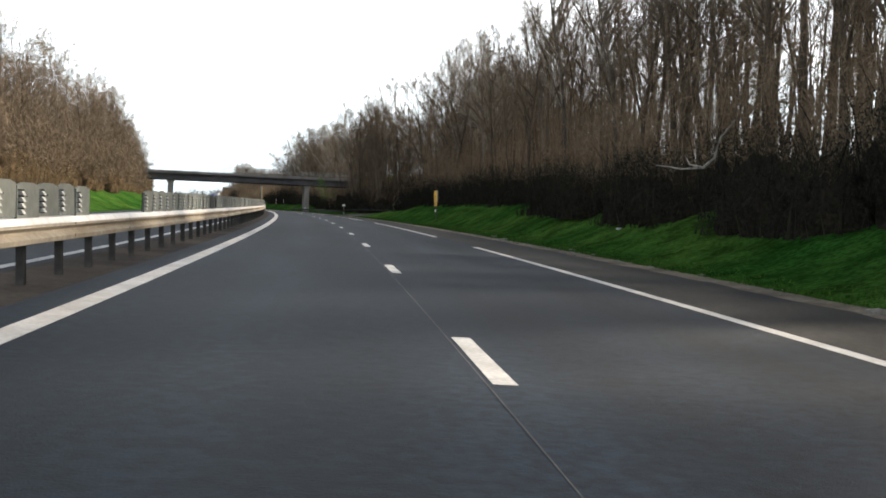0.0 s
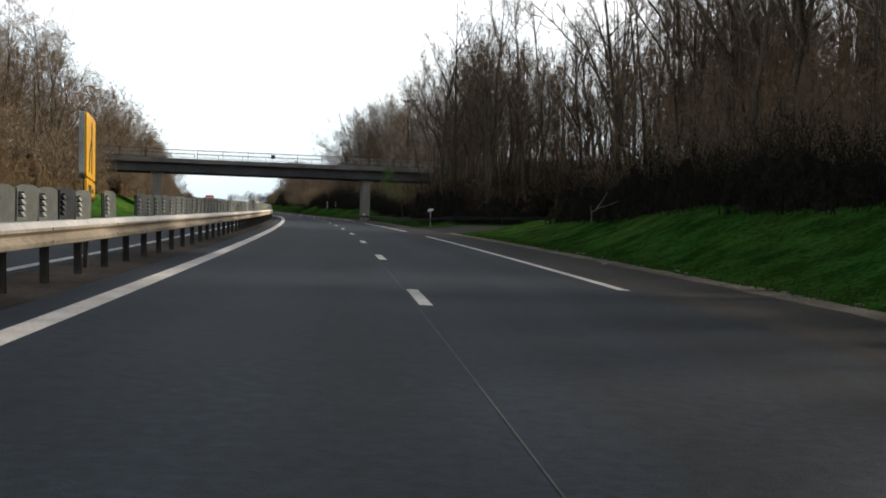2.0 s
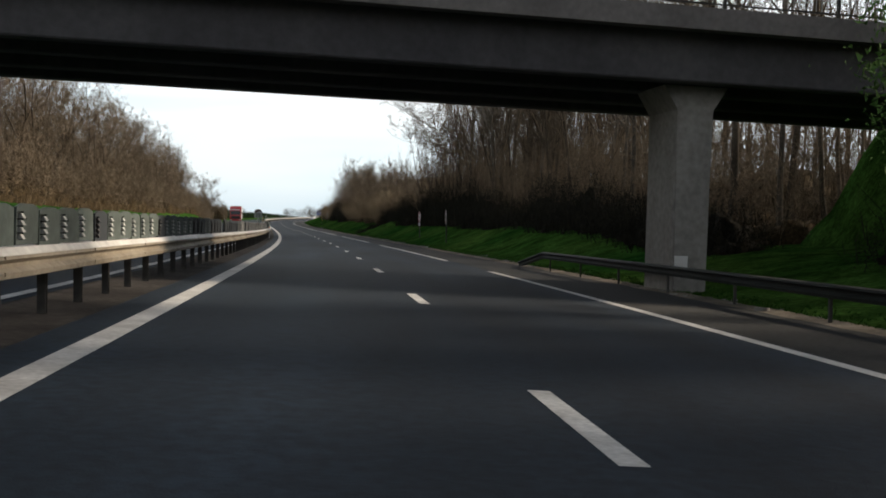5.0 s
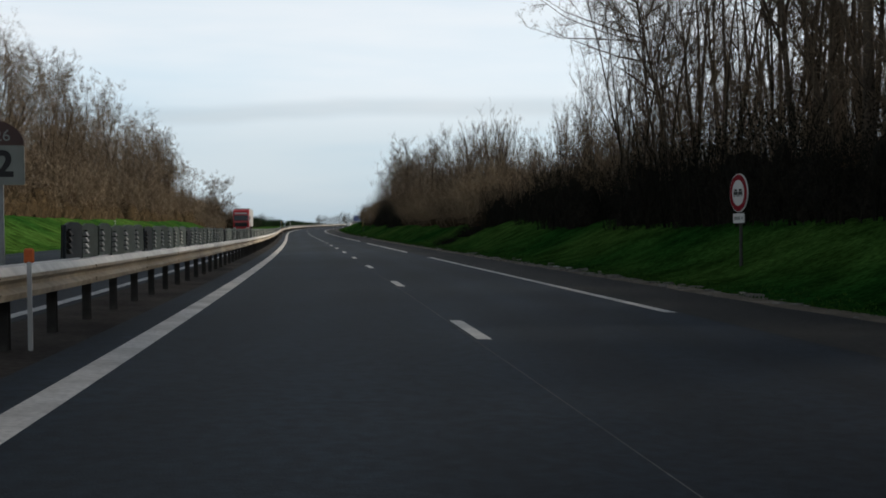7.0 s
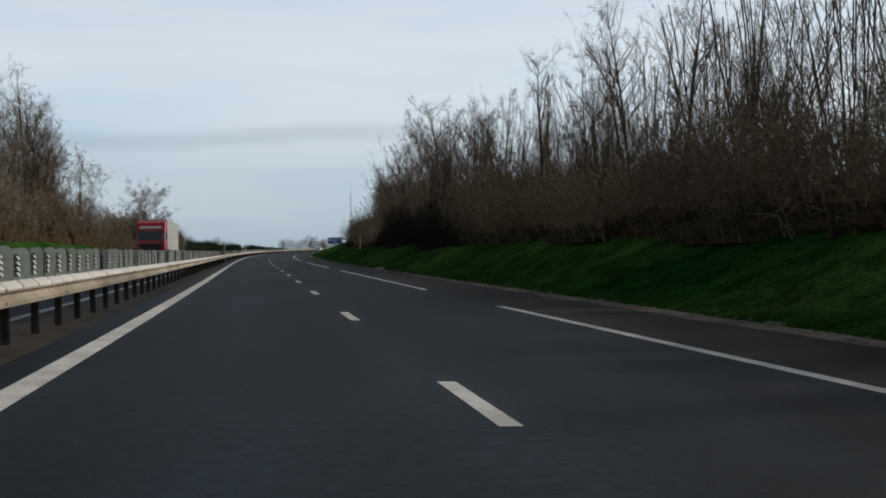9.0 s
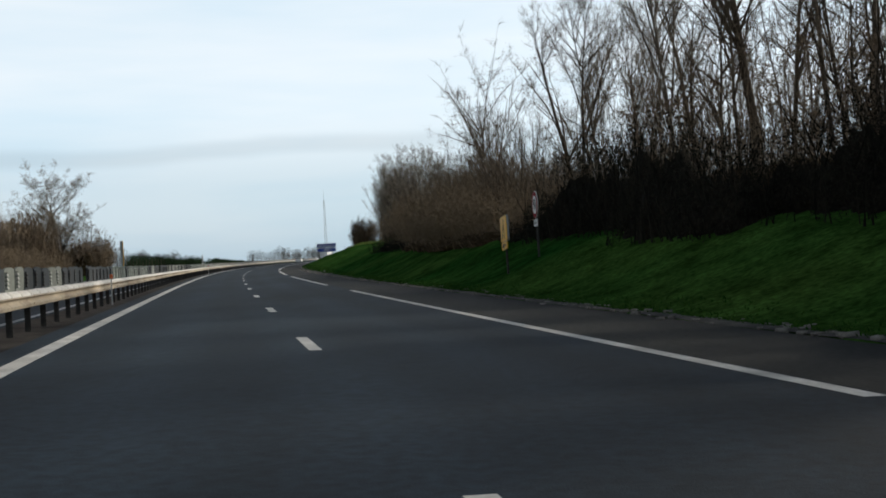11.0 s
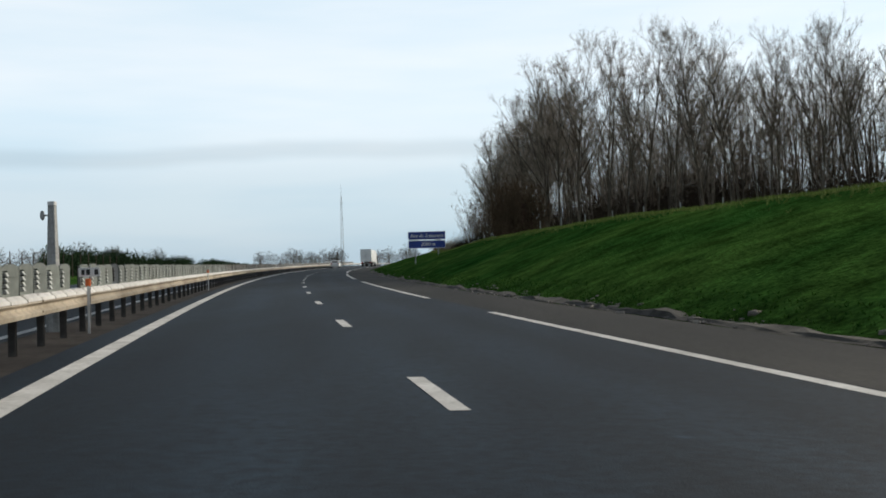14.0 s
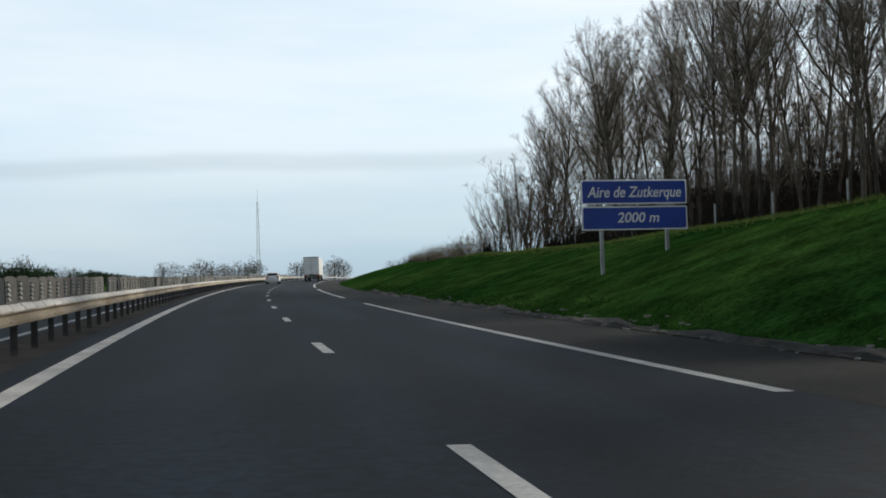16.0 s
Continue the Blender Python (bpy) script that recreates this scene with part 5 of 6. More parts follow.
for row in range(6):
    s = 540.0
    while s < 728:
        s += rnd.uniform(2.6, 4.6)
        u = 48.0 + max(0.0, 600 - s) * 0.3 + row * 4.2
        if u > 0.27 * (s - 570) + 8:
            deep_pop.append((s, u, rnd.uniform(12.5, 16.0)))
woods("woodland", "far rows of the leafless poplar plantation", deep_pop, "twig", 281, wide=2.6, low=0.2, width=0.03, limbs=14, twigs=4, wander=0.035)


# ---- thickets: arching canes, scraps of leaf and an added dark core inside ----
def thicket_meshes(seed, length, depth, height, canes, scraps, size, mat, inner):
    rng = np.random.default_rng(seed)
    np.random.seed(seed)
    hx = lambda y: height * (0.72 + 0.28 * np.sin(y * 1.1 + seed) * np.sin(y * 0.43 + 2 * seed)) * (0.30 + 0.70 * np.sqrt(np.maximum(1 - (2 * np.abs(y) / (length * 1.02)) ** 3, 0)))
    dx = lambda y: depth / 2 * (0.25 + 0.75 * np.sqrt(np.maximum(1 - (2 * np.abs(y) / (length * 1.02)) ** 4, 0)))
    p0, p1, w = [], [], []
    for _ in range(canes):
        y = rng.uniform(-length / 2, length / 2)
        x = rng.uniform(-1, 1) * dx(y)
        top = hx(y) * rng.uniform(0.6, 1.22)
        q = np.array([x, y, 0.0])
        d = np.array([rng.normal(0, 0.25), rng.normal(0, 0.25), 1.0])
        for k in range(3):
            e = q + d / np.linalg.norm(d) * top / 2.8
            p0.append(q)
            p1.append(e)
            w.append(0.019 - 0.005 * k)
            d = d + np.array([rng.normal(0, 0.25), rng.normal(0, 0.25), -0.10])
            q = e
    cane = quads_mesh("canes", *blades(p0, p1, w), mat)
    n = scraps
    y = rng.uniform(-length / 2, length / 2, n)
    turn = rng.uniform(0, math.pi, n)
    out = 0.35 + 0.65 * rng.random(n) ** 0.45
    knob = 0.9 + 0.1 * np.sin(y * 3.1 + seed) * np.sin(turn * 5 + seed)
    c = np.stack([np.cos(turn) * dx(y) * out * knob, y, np.sin(turn) ** 0.7 * hx(y) * out * knob], -1) + rng.normal(0, 0.07, (n, 3))
    a = rng.normal(size=(n, 3))
    a /= np.linalg.norm(a, axis=1, keepdims=True)
    b = np.cross(a, rng.normal(size=(n, 3)))
    b /= np.linalg.norm(b, axis=1, keepdims=True)
    sz = size * rng.uniform(0.4, 1.4, n)[:, None]
    V2 = np.stack([c - a * sz, c + b * sz * 0.7, c + a * sz], 1).reshape(-1, 3)
    leaf = quads_mesh("foliage", V2, np.arange(3 * n).reshape(-1, 3), mat)
    # added solid core: a ragged dark ridge inside the outline, standing in for shade
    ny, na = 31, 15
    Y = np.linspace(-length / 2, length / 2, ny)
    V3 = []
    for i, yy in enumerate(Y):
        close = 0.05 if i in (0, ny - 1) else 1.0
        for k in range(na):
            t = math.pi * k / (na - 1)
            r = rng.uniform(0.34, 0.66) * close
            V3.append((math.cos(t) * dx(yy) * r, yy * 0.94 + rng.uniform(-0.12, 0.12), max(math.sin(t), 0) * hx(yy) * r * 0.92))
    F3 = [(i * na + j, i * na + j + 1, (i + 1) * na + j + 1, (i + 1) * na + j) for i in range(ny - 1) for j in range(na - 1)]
    return cane, leaf, quads_mesh("shade_core", V3, F3, inner)


def shrub_meshes(seed, length, depth, height, stems, mat, inner, core=0.5, fine=(9, 4), bold=1.0):
    """Many fanning stems with dense fine twigs and a low dark core for inner shade."""
    rng = np.random.default_rng(seed)
    np.random.seed(seed)
    p0, p1, w = [], [], []
    for _ in range(stems):
        y = rng.uniform(-0.46, 0.46) * length
        x = rng.uniform(-0.4, 0.4) * depth
        dome = math.sqrt(max(1 - (2 * y / (length * 1.08)) ** 2, 0.05)) * math.sqrt(max(1 - (2 * x / (depth * 1.15)) ** 2, 0.05))
        top = height * (0.35 + 0.72 * dome) * rng.uniform(0.72, 1.05)
        q = np.array([x, y, 0.0])
        d = np.array([x / depth * 0.9 + rng.normal(0, 0.12), y / length * 0.9 + rng.normal(0, 0.14), 1.0])
        way, de = bend_way(rng, q, d / np.linalg.norm(d), top * 0.85, 3, 0.03, 0.1)
        for k in range(3):
            p0.append(way[k])
            p1.append(way[k + 1])
            w.append(0.017 - 0.004 * k)
        for _ in range(fine[0]):
            g = rng.uniform(0.15, 1.0) ** 0.8
            k = min(int(g * 3), 2)
            a = way[k] + (way[k + 1] - way[k]) * (g * 3 - k)
            d2 = de * 0.4 + rng.normal(0, 0.6, 3) + np.array([0, 0, 0.15])
            d2 /= np.linalg.norm(d2)
            l2 = top * rng.uniform(0.14, 0.30)
            b = a + d2 * l2
            p0.append(a)
            p1.append(b)
            w.append(0.012 * bold)
            for _ in range(fine[1]):
                c = a + (b - a) * rng.uniform(0.3, 1.0)
                d3 = d2 * 0.8 + rng.normal(0, 0.5, 3)
                p0.append(c)
                p1.append(c + d3 / np.linalg.norm(d3) * l2 * rng.uniform(0.25, 0.6))
                w.append(0.009 * bold)
    cane = quads_mesh("canes", *blades(p0, p1, w), mat)
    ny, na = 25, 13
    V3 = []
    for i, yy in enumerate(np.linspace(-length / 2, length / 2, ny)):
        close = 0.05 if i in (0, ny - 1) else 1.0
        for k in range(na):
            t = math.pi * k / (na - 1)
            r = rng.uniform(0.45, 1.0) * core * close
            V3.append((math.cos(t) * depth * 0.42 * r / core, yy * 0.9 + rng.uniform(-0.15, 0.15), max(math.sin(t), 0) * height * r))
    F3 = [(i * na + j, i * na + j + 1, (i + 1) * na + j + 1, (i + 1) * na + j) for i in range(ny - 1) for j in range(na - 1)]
    return cane, quads_mesh("shade_core", V3, F3, inner)


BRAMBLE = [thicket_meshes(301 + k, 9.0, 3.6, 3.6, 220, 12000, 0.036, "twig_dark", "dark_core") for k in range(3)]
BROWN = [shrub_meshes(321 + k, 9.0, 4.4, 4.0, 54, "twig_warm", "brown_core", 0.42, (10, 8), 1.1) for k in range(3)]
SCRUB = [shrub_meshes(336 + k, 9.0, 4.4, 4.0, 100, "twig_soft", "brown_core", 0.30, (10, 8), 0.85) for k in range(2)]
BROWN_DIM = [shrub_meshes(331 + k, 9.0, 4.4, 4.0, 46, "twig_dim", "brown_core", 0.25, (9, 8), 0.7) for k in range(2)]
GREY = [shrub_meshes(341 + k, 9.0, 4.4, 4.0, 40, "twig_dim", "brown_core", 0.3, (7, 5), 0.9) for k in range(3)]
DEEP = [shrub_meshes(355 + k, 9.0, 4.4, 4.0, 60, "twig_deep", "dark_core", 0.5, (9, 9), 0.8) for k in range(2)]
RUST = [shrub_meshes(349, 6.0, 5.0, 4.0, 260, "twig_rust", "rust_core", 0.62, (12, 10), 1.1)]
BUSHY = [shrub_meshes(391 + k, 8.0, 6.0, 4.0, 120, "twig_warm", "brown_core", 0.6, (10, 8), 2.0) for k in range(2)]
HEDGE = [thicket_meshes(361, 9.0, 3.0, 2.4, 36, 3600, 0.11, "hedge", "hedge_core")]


def bush(kinds, s, u, height, label, group, wide=1.0, long=1.0, native=3.6, turn=0.0):
    p = spot(s, u, -0.45)
    ob = thing("thicket", pose(*p, 0, 0, heading(s) + turn + rnd.choice((0, 180)) + rnd.uniform(-6, 6)), label, "bush", group)
    meshes = rnd.choice(kinds)
    for name, me in zip(("scrub_cane", "foliage", "inner_tangle") if len(meshes) == 3 else ("scrub_cane", "inner_tangle"), meshes):
        piece = new(name, me)
        piece.parent = ob
        if name != "inner_tangle":
            tagged(piece, kind="stuff")
    ob.scale = (wide, long, height / native)
    return ob


def scrub_mass(label, kinds, places):
    """Undergrowth too tangled to count, joined into one object."""
    r4 = random.Random(len(places))
    root = None
    picks = [(r4.choice(kinds), r4.uniform(-8, 8) + r4.choice((0, 180))) for _ in places]
    for which in (1, 0):
        VV, FF, off = [], [], 0
        for (s, u, h, wide), (meshes, yaw) in zip(places, picks):
            me = meshes[which]
            V = np.empty(len(me.vertices) * 3, np.float32)
            me.vertices.foreach_get("co", V)
            F = np.empty(len(me.loops), np.int32)
            me.loops.foreach_get("vertex_index", F)
            V = V.reshape(-1, 3) * np.array([wide, 1.0, h / 4.0])
            a = radians(heading(s) + yaw)
            p = spot(s, u, -0.4)
            VV.append(np.stack([V[:, 0] * math.cos(a) - V[:, 1] * math.sin(a) + p.x, V[:, 0] * math.sin(a) + V[:, 1] * math.cos(a) + p.y, V[:, 2] + p.z], -1))
            FF.append(F.reshape(-1, 3 if which == 0 else 4) + off)
            off += len(V)
        ob = new("undergrowth" if which else "twigs", quads_mesh("undergrowth", np.concatenate(VV), np.concatenate(FF), kinds[0][which].materials[0]["key"]))
        if root is None:
            root = tagged(ob, label, "undergrowth", kind="stuff")
        else:
            ob.parent = root


for s, u, h in ((6, 12.6, 5.4), (13, 12.2, 5.2)):
    bush(BRAMBLE, s, u, h, "tall dark bramble thicket at the foot of the wood", "roadside thickets")
deep, mid = [], []
s = -22.0
while s < 505:
    s += rnd.uniform(5.0, 7.0)
    u = (13.2 if not 150 < s < 226 else 13.0) - 1.3 * (18 < s < 48) + rnd.uniform(-0.9, 0.8)
    if in_side_road(s - 1, u):
        continue
    h = rnd.uniform(2.7, 4.7) * (1.5 if 262 < s < 306 else 1.15 if 306 < s < 345 else 1.38 if 404 < s < 436 else 1.35 if 398 < s < 440 else 0.8 if 440 < s < 462 else 1.0)
    if 455 < s < 492:
        tall = float(np.interp(s, [455, 470, 480, 492], [4.6, 4.9, 4.6, 3.8])) * rnd.uniform(0.85, 1.1)
        bush(SCRUB, s, u + 1.0, tall, "leafless brown bushes on the bank below the trees", "roadside thickets", native=4.0, wide=1.1)
        bush(SCRUB, s + 3, u + 4.4, tall * 1.1, "leafless brown bushes on the bank below the trees", "roadside thickets", native=4.0)
    if 478 <= s < 487:
        bush(BRAMBLE, s, u - 0.4, 2.2, "dark bramble thicket at the foot of the wood", "roadside thickets")
    if 298 < s < 342:
        bush(SCRUB, s + 1, u + 2.6, rnd.uniform(4.0, 5.0), "leafless grey-brown bushes on the bank below the trees", "roadside thickets", native=4.0)
    if 331 < s < 392 or 446 < s < 462:
        bush(SCRUB, s, u + 0.6, h * 1.15, "leafless grey-brown bushes on the bank below the trees", "roadside thickets", native=4.0, wide=1.1)
    elif s < 462 and bridge_clear(s, u):
        bush(BRAMBLE, s, u, h, "dark bramble thicket at the foot of the wood", "roadside thickets")
    if s < 462 and bridge_clear(s, u + 3.5):
        mid.append((s + 2, u + 3.6, h * 1.7 * (0.7 if 318 < s < 350 else 1), 1.1))
    if 40 < s < 462 and bridge_clear(s, u + 9):
        deep += [(s, u + 9.5, h * (2.2 if 85 < s < 304 else 1.1 if s < 350 or s > 440 else 1.5), 1.3), (s + 3, u + 15, h * (2.4 if 85 < s < 304 else 1.1 if s < 350 or s > 440 else 1.5), 1.3)]
for s in range(104, 128, 6):
    mid += [(s, 19.0, 10.0, 1.3), (s + 3, 23.0, 12.0, 1.3), (s, 28.0, 14.0, 1.4)]
# undergrowth in the shade-coloured twigs, to darken the wood between its trunks
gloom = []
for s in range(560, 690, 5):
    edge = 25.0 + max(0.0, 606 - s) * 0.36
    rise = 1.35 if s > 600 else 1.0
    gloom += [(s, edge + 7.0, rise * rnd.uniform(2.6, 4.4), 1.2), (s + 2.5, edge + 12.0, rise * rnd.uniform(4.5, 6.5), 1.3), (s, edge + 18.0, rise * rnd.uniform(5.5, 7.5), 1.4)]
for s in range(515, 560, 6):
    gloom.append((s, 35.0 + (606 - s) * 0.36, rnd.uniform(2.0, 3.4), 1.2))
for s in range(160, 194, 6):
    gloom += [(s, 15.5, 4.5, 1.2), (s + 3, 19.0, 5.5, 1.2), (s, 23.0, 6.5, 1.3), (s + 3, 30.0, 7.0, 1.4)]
scrub_mass("leafless undergrowth deep inside the woods, shade put into its colour", DEEP, gloom)
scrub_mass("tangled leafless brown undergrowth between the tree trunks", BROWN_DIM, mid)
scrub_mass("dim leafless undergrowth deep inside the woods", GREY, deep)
s = -8.0
while s < 530:
    s += rnd.uniform(4.6, 6.2)
    h = rnd.uniform(5.0, 7.5) * (0.65 if s > 490 else 1)
    if bridge_clear(s, -25):
        bush(BROWN, s, (-22.6 if s < 120 else -24.2) + rnd.uniform(-0.8, 0.5), h, "warm brown leafless scrub along the opposite verge", "left scrub", native=4.0)
for s, u, h in ((498.0, 16.6, 4.4), (503.0, 18.0, 4.0)):
    bush(SCRUB, s, u, h, "leafless brown bushes at the end of the wood", "bank bushes", 0.8, 0.8, native=4.0)
for s, u, h in ((596.0, 18.6, 5.8),):
    bush(RUST, s, u, h, "rounded rust-brown leafless bush on the bank", "bank bushes", 0.8, 0.78, native=4.0)
for k in range(9):
    bush(SCRUB if k % 2 else BRAMBLE, 692 + k * 8, 22.5 - 0.5 * k + rnd.uniform(-1, 1), 3.4 - 0.2 * k, "low leafless bushes past the end of the wood", "bank bushes", 0.9, 0.8)
for s, u, h in ((621, 21, 3.4), (326, 12.6, 2.0), (329, 11.0, 1.5), (331, 9.6, 1.1), (626, 19.5, 3.0), (634, 18.5, 2.6), (642, 18.5, 2.2)):
    bush(BRAMBLE, s, u, h, "dark low bush at the end of the wood", "bank bushes", 0.9, 0.6)
for k in range(14):
    bush(HEDGE, 634 + k * 7.5, -30.7 - k * 0.3, 5.9 if k < 7 else 4.8, "clipped dark green hedge along the field", "field hedge", 1.0, 1.0, native=2.4)


def leafy_sapling(s, u, height):
    """A thin stem with a loose head of fresh leaves."""
    rng = np.random.default_rng(77)
    tree = thing("leafy_sapling", standing(s, u), "thin sapling with fresh green leaves beside the bridge", "tree")
    way, _ = bend_way(rng, np.array([0.0, 0.0, -0.3]), np.array([-0.12, 0.0, 1.0]), height * 0.92, 6, 0.0, 0.07)
    segs = [(way[i], way[i + 1], 0.07 - 0.009 * i, 0.061 - 0.009 * i) for i in range(6)]
    heads = []
    for k in range(11):
        q = way[3 + k % 4]
        arm, _ = bend_way(rng, q, np.array([rng.normal(-0.2, 0.8), rng.normal(0, 0.8), 0.5]), rng.uniform(0.7, 1.5), 2, 0.0, 0.2)
        segs += [(arm[i], arm[i + 1], 0.022 - 0.007 * i, 0.015 - 0.007 * i) for i in range(2)]
        heads.append(arm[-1])
    new("trunk", quads_mesh("trunk", *tubes(segs, 5), "bark")).parent = tree
    c = np.repeat(np.array(heads), 220, 0)
    c = c + rng.normal(0, 0.30, c.shape)
    a, d = rng.normal(size=c.shape), rng.normal(size=c.shape)
    size = rng.uniform(0.04, 0.095, (len(c), 1))
    V = np.stack([c - a * size * 0.6, c + d * size * 0.6, c + a * size * 0.6], 1).reshape(-1, 3)
    tagged(new("crown", quads_mesh("crown", V, np.arange(len(V)).reshape(-1, 3), "ivy")), kind="stuff").parent = tree


leafy_sapling(194.2, 11.4, 5.6)
for s, u, h in ((194.6, 14.8, 4.2), (194.0, 18.5, 5.0), (196.0, 22.5, 5.2)):
    bush(BRAMBLE, s, u, h, "dark bramble thicket beside the bridge", "roadside thickets", turn=90)

# scrub that lines the far side of the side road
for k in range(8):
    u = 13.0 + k * 4.4
    bush(BRAMBLE, 163.0, u, rnd.uniform(3.6, 4.6), "dark bramble thicket at the foot of the wood", "roadside thickets", turn=90)
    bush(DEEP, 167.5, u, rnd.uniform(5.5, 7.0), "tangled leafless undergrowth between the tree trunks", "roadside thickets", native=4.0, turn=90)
    for j in range(2):
        plant(rnd.choice(TALL), 165 + rnd.uniform(-2, 3), u + j * 2.1, rnd.uniform(16, 21), 20.0, rnd.uniform(0, 360))
for s, u, h in ((536, -26.5, 8.6), (541, -28.0, 9.4), (546, -31.0, 9.2), (549, -22.2, 6.2), (533, -30.0, 9.0), (554, -22.5, 6.4)):
    bush(BUSHY, s, u, h, "dense rounded warm brown leafless bush on the opposite verge", "left scrub", native=4.0)
for s, u, h in ((544, -25.5, 4.2), (550, -26, 5.0), (555, -26.5, 4.5), (537, -25, 3.6), (530, -25, 4.0), (523, -25, 4.4)):
    bush(BROWN, s, u, h, "warm brown leafless scrub along the opposite verge", "left scrub", native=4.0)

# ---- vehicles ----
def wheel(parent, x, y, r, w):
    bm = bmesh.new()
    rod(bm, (x - w / 2, y, r), (x + w / 2, y, r), r, r, 20)
    bmesh.ops.bevel(bm, geom=[e for e in bm.edges if e.calc_length() < r * 0.5], offset=0.03, segments=1, affect="EDGES")
    t = part("wheel", bm, "rubber", parent)
    bm = bmesh.new()
    rod(bm, (x - w / 2 - 0.012, y, r), (x + w / 2 + 0.012, y, r), r * 0.55, r * 0.55, 14)
    part("rim", bm, "galv", t)


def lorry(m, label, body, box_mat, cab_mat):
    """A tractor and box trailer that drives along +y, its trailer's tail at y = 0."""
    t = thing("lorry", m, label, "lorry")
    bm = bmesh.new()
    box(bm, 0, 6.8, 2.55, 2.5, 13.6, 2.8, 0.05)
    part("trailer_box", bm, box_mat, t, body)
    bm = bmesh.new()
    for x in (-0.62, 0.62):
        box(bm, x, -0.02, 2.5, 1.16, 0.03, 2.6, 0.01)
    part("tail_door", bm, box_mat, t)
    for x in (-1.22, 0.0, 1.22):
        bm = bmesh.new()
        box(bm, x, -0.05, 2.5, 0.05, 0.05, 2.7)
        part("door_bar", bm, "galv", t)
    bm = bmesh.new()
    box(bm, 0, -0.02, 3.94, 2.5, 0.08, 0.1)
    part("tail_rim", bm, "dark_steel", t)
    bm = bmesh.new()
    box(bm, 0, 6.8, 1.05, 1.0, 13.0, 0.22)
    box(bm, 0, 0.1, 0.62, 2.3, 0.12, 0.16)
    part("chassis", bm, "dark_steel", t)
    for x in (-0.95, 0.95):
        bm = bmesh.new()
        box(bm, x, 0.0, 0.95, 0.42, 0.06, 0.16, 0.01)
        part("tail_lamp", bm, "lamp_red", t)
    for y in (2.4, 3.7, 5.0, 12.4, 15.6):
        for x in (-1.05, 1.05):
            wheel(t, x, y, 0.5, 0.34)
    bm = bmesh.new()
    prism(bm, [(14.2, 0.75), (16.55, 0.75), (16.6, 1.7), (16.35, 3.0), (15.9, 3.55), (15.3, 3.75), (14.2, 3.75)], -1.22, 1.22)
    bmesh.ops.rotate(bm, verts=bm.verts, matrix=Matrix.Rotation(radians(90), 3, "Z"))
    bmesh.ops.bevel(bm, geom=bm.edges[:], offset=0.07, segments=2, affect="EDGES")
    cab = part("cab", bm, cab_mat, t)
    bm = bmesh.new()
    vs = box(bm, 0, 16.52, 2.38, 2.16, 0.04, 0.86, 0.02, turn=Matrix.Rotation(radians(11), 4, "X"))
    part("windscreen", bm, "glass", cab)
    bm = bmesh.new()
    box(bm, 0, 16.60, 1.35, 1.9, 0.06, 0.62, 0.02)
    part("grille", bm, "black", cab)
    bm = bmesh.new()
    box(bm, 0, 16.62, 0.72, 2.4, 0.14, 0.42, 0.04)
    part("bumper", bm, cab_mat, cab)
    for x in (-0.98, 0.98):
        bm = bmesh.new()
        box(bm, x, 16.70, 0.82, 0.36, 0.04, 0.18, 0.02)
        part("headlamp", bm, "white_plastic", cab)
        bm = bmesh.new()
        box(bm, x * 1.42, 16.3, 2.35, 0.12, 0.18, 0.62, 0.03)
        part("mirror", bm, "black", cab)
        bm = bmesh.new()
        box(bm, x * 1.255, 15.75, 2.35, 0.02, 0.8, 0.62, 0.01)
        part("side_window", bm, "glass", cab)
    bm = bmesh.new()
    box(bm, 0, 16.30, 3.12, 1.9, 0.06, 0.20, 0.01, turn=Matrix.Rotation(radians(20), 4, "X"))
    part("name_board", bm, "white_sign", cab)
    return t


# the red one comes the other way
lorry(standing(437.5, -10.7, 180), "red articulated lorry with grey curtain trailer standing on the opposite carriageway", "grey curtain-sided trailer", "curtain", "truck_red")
lorry(standing(750.0, 1.9, 0), "white articulated lorry seen from behind in the slow lane", "white box trailer", "truck_white", "truck_white")


def car(m, label, paint):
    t = thing("car", m, label, "car", "cars far ahead")
    prof = [(-2.05, 0.30), (-2.08, 0.72), (-1.98, 1.02), (-1.72, 1.30), (-1.35, 1.47), (0.15, 1.47), (1.0, 0.98), (1.85, 0.82), (2.05, 0.62), (2.05, 0.30)]
    bm = bmesh.new()
    prism(bm, prof, -0.86, 0.86)
    for v in bm.verts:
        if v.co.z > 1.2:
            v.co.y *= 0.80
    bmesh.ops.rotate(bm, verts=bm.verts, matrix=Matrix.Rotation(radians(90), 3, "Z"))
    bmesh.ops.bevel(bm, geom=bm.edges[:], offset=0.05, segments=2, affect="EDGES")
    body = part("body", bm, paint, t)
    bm = bmesh.new()
    box(bm, 0, -1.80, 1.22, 1.22, 0.03, 0.36, 0.01, turn=Matrix.Rotation(radians(-42), 4, "X"))
    part("rear_window", bm, "glass", body)
    for x in (-1, 1):
        bm = bmesh.new()
        box(bm, x * 0.79, -0.5, 1.2, 0.03, 1.9, 0.28, 0.01)
        part("side_window", bm, "glass", body)
        bm = bmesh.new()
        box(bm, x * 0.68, -2.06, 0.88, 0.26, 0.04, 0.18, 0.01)
        part("tail_lamp", bm, "lamp_red", body)
        for y in (-1.3, 1.3):
            wheel(t, x * 0.76, y, 0.31, 0.2)
    bm = bmesh.new()
    box(bm, 0, -2.09, 0.62, 0.5, 0.02, 0.11)
    part("plate_bar", bm, "white_sign", t)


car(standing(716.0, -1.7, 0), "white hatchback seen from behind in the fast lane", "truck_white")
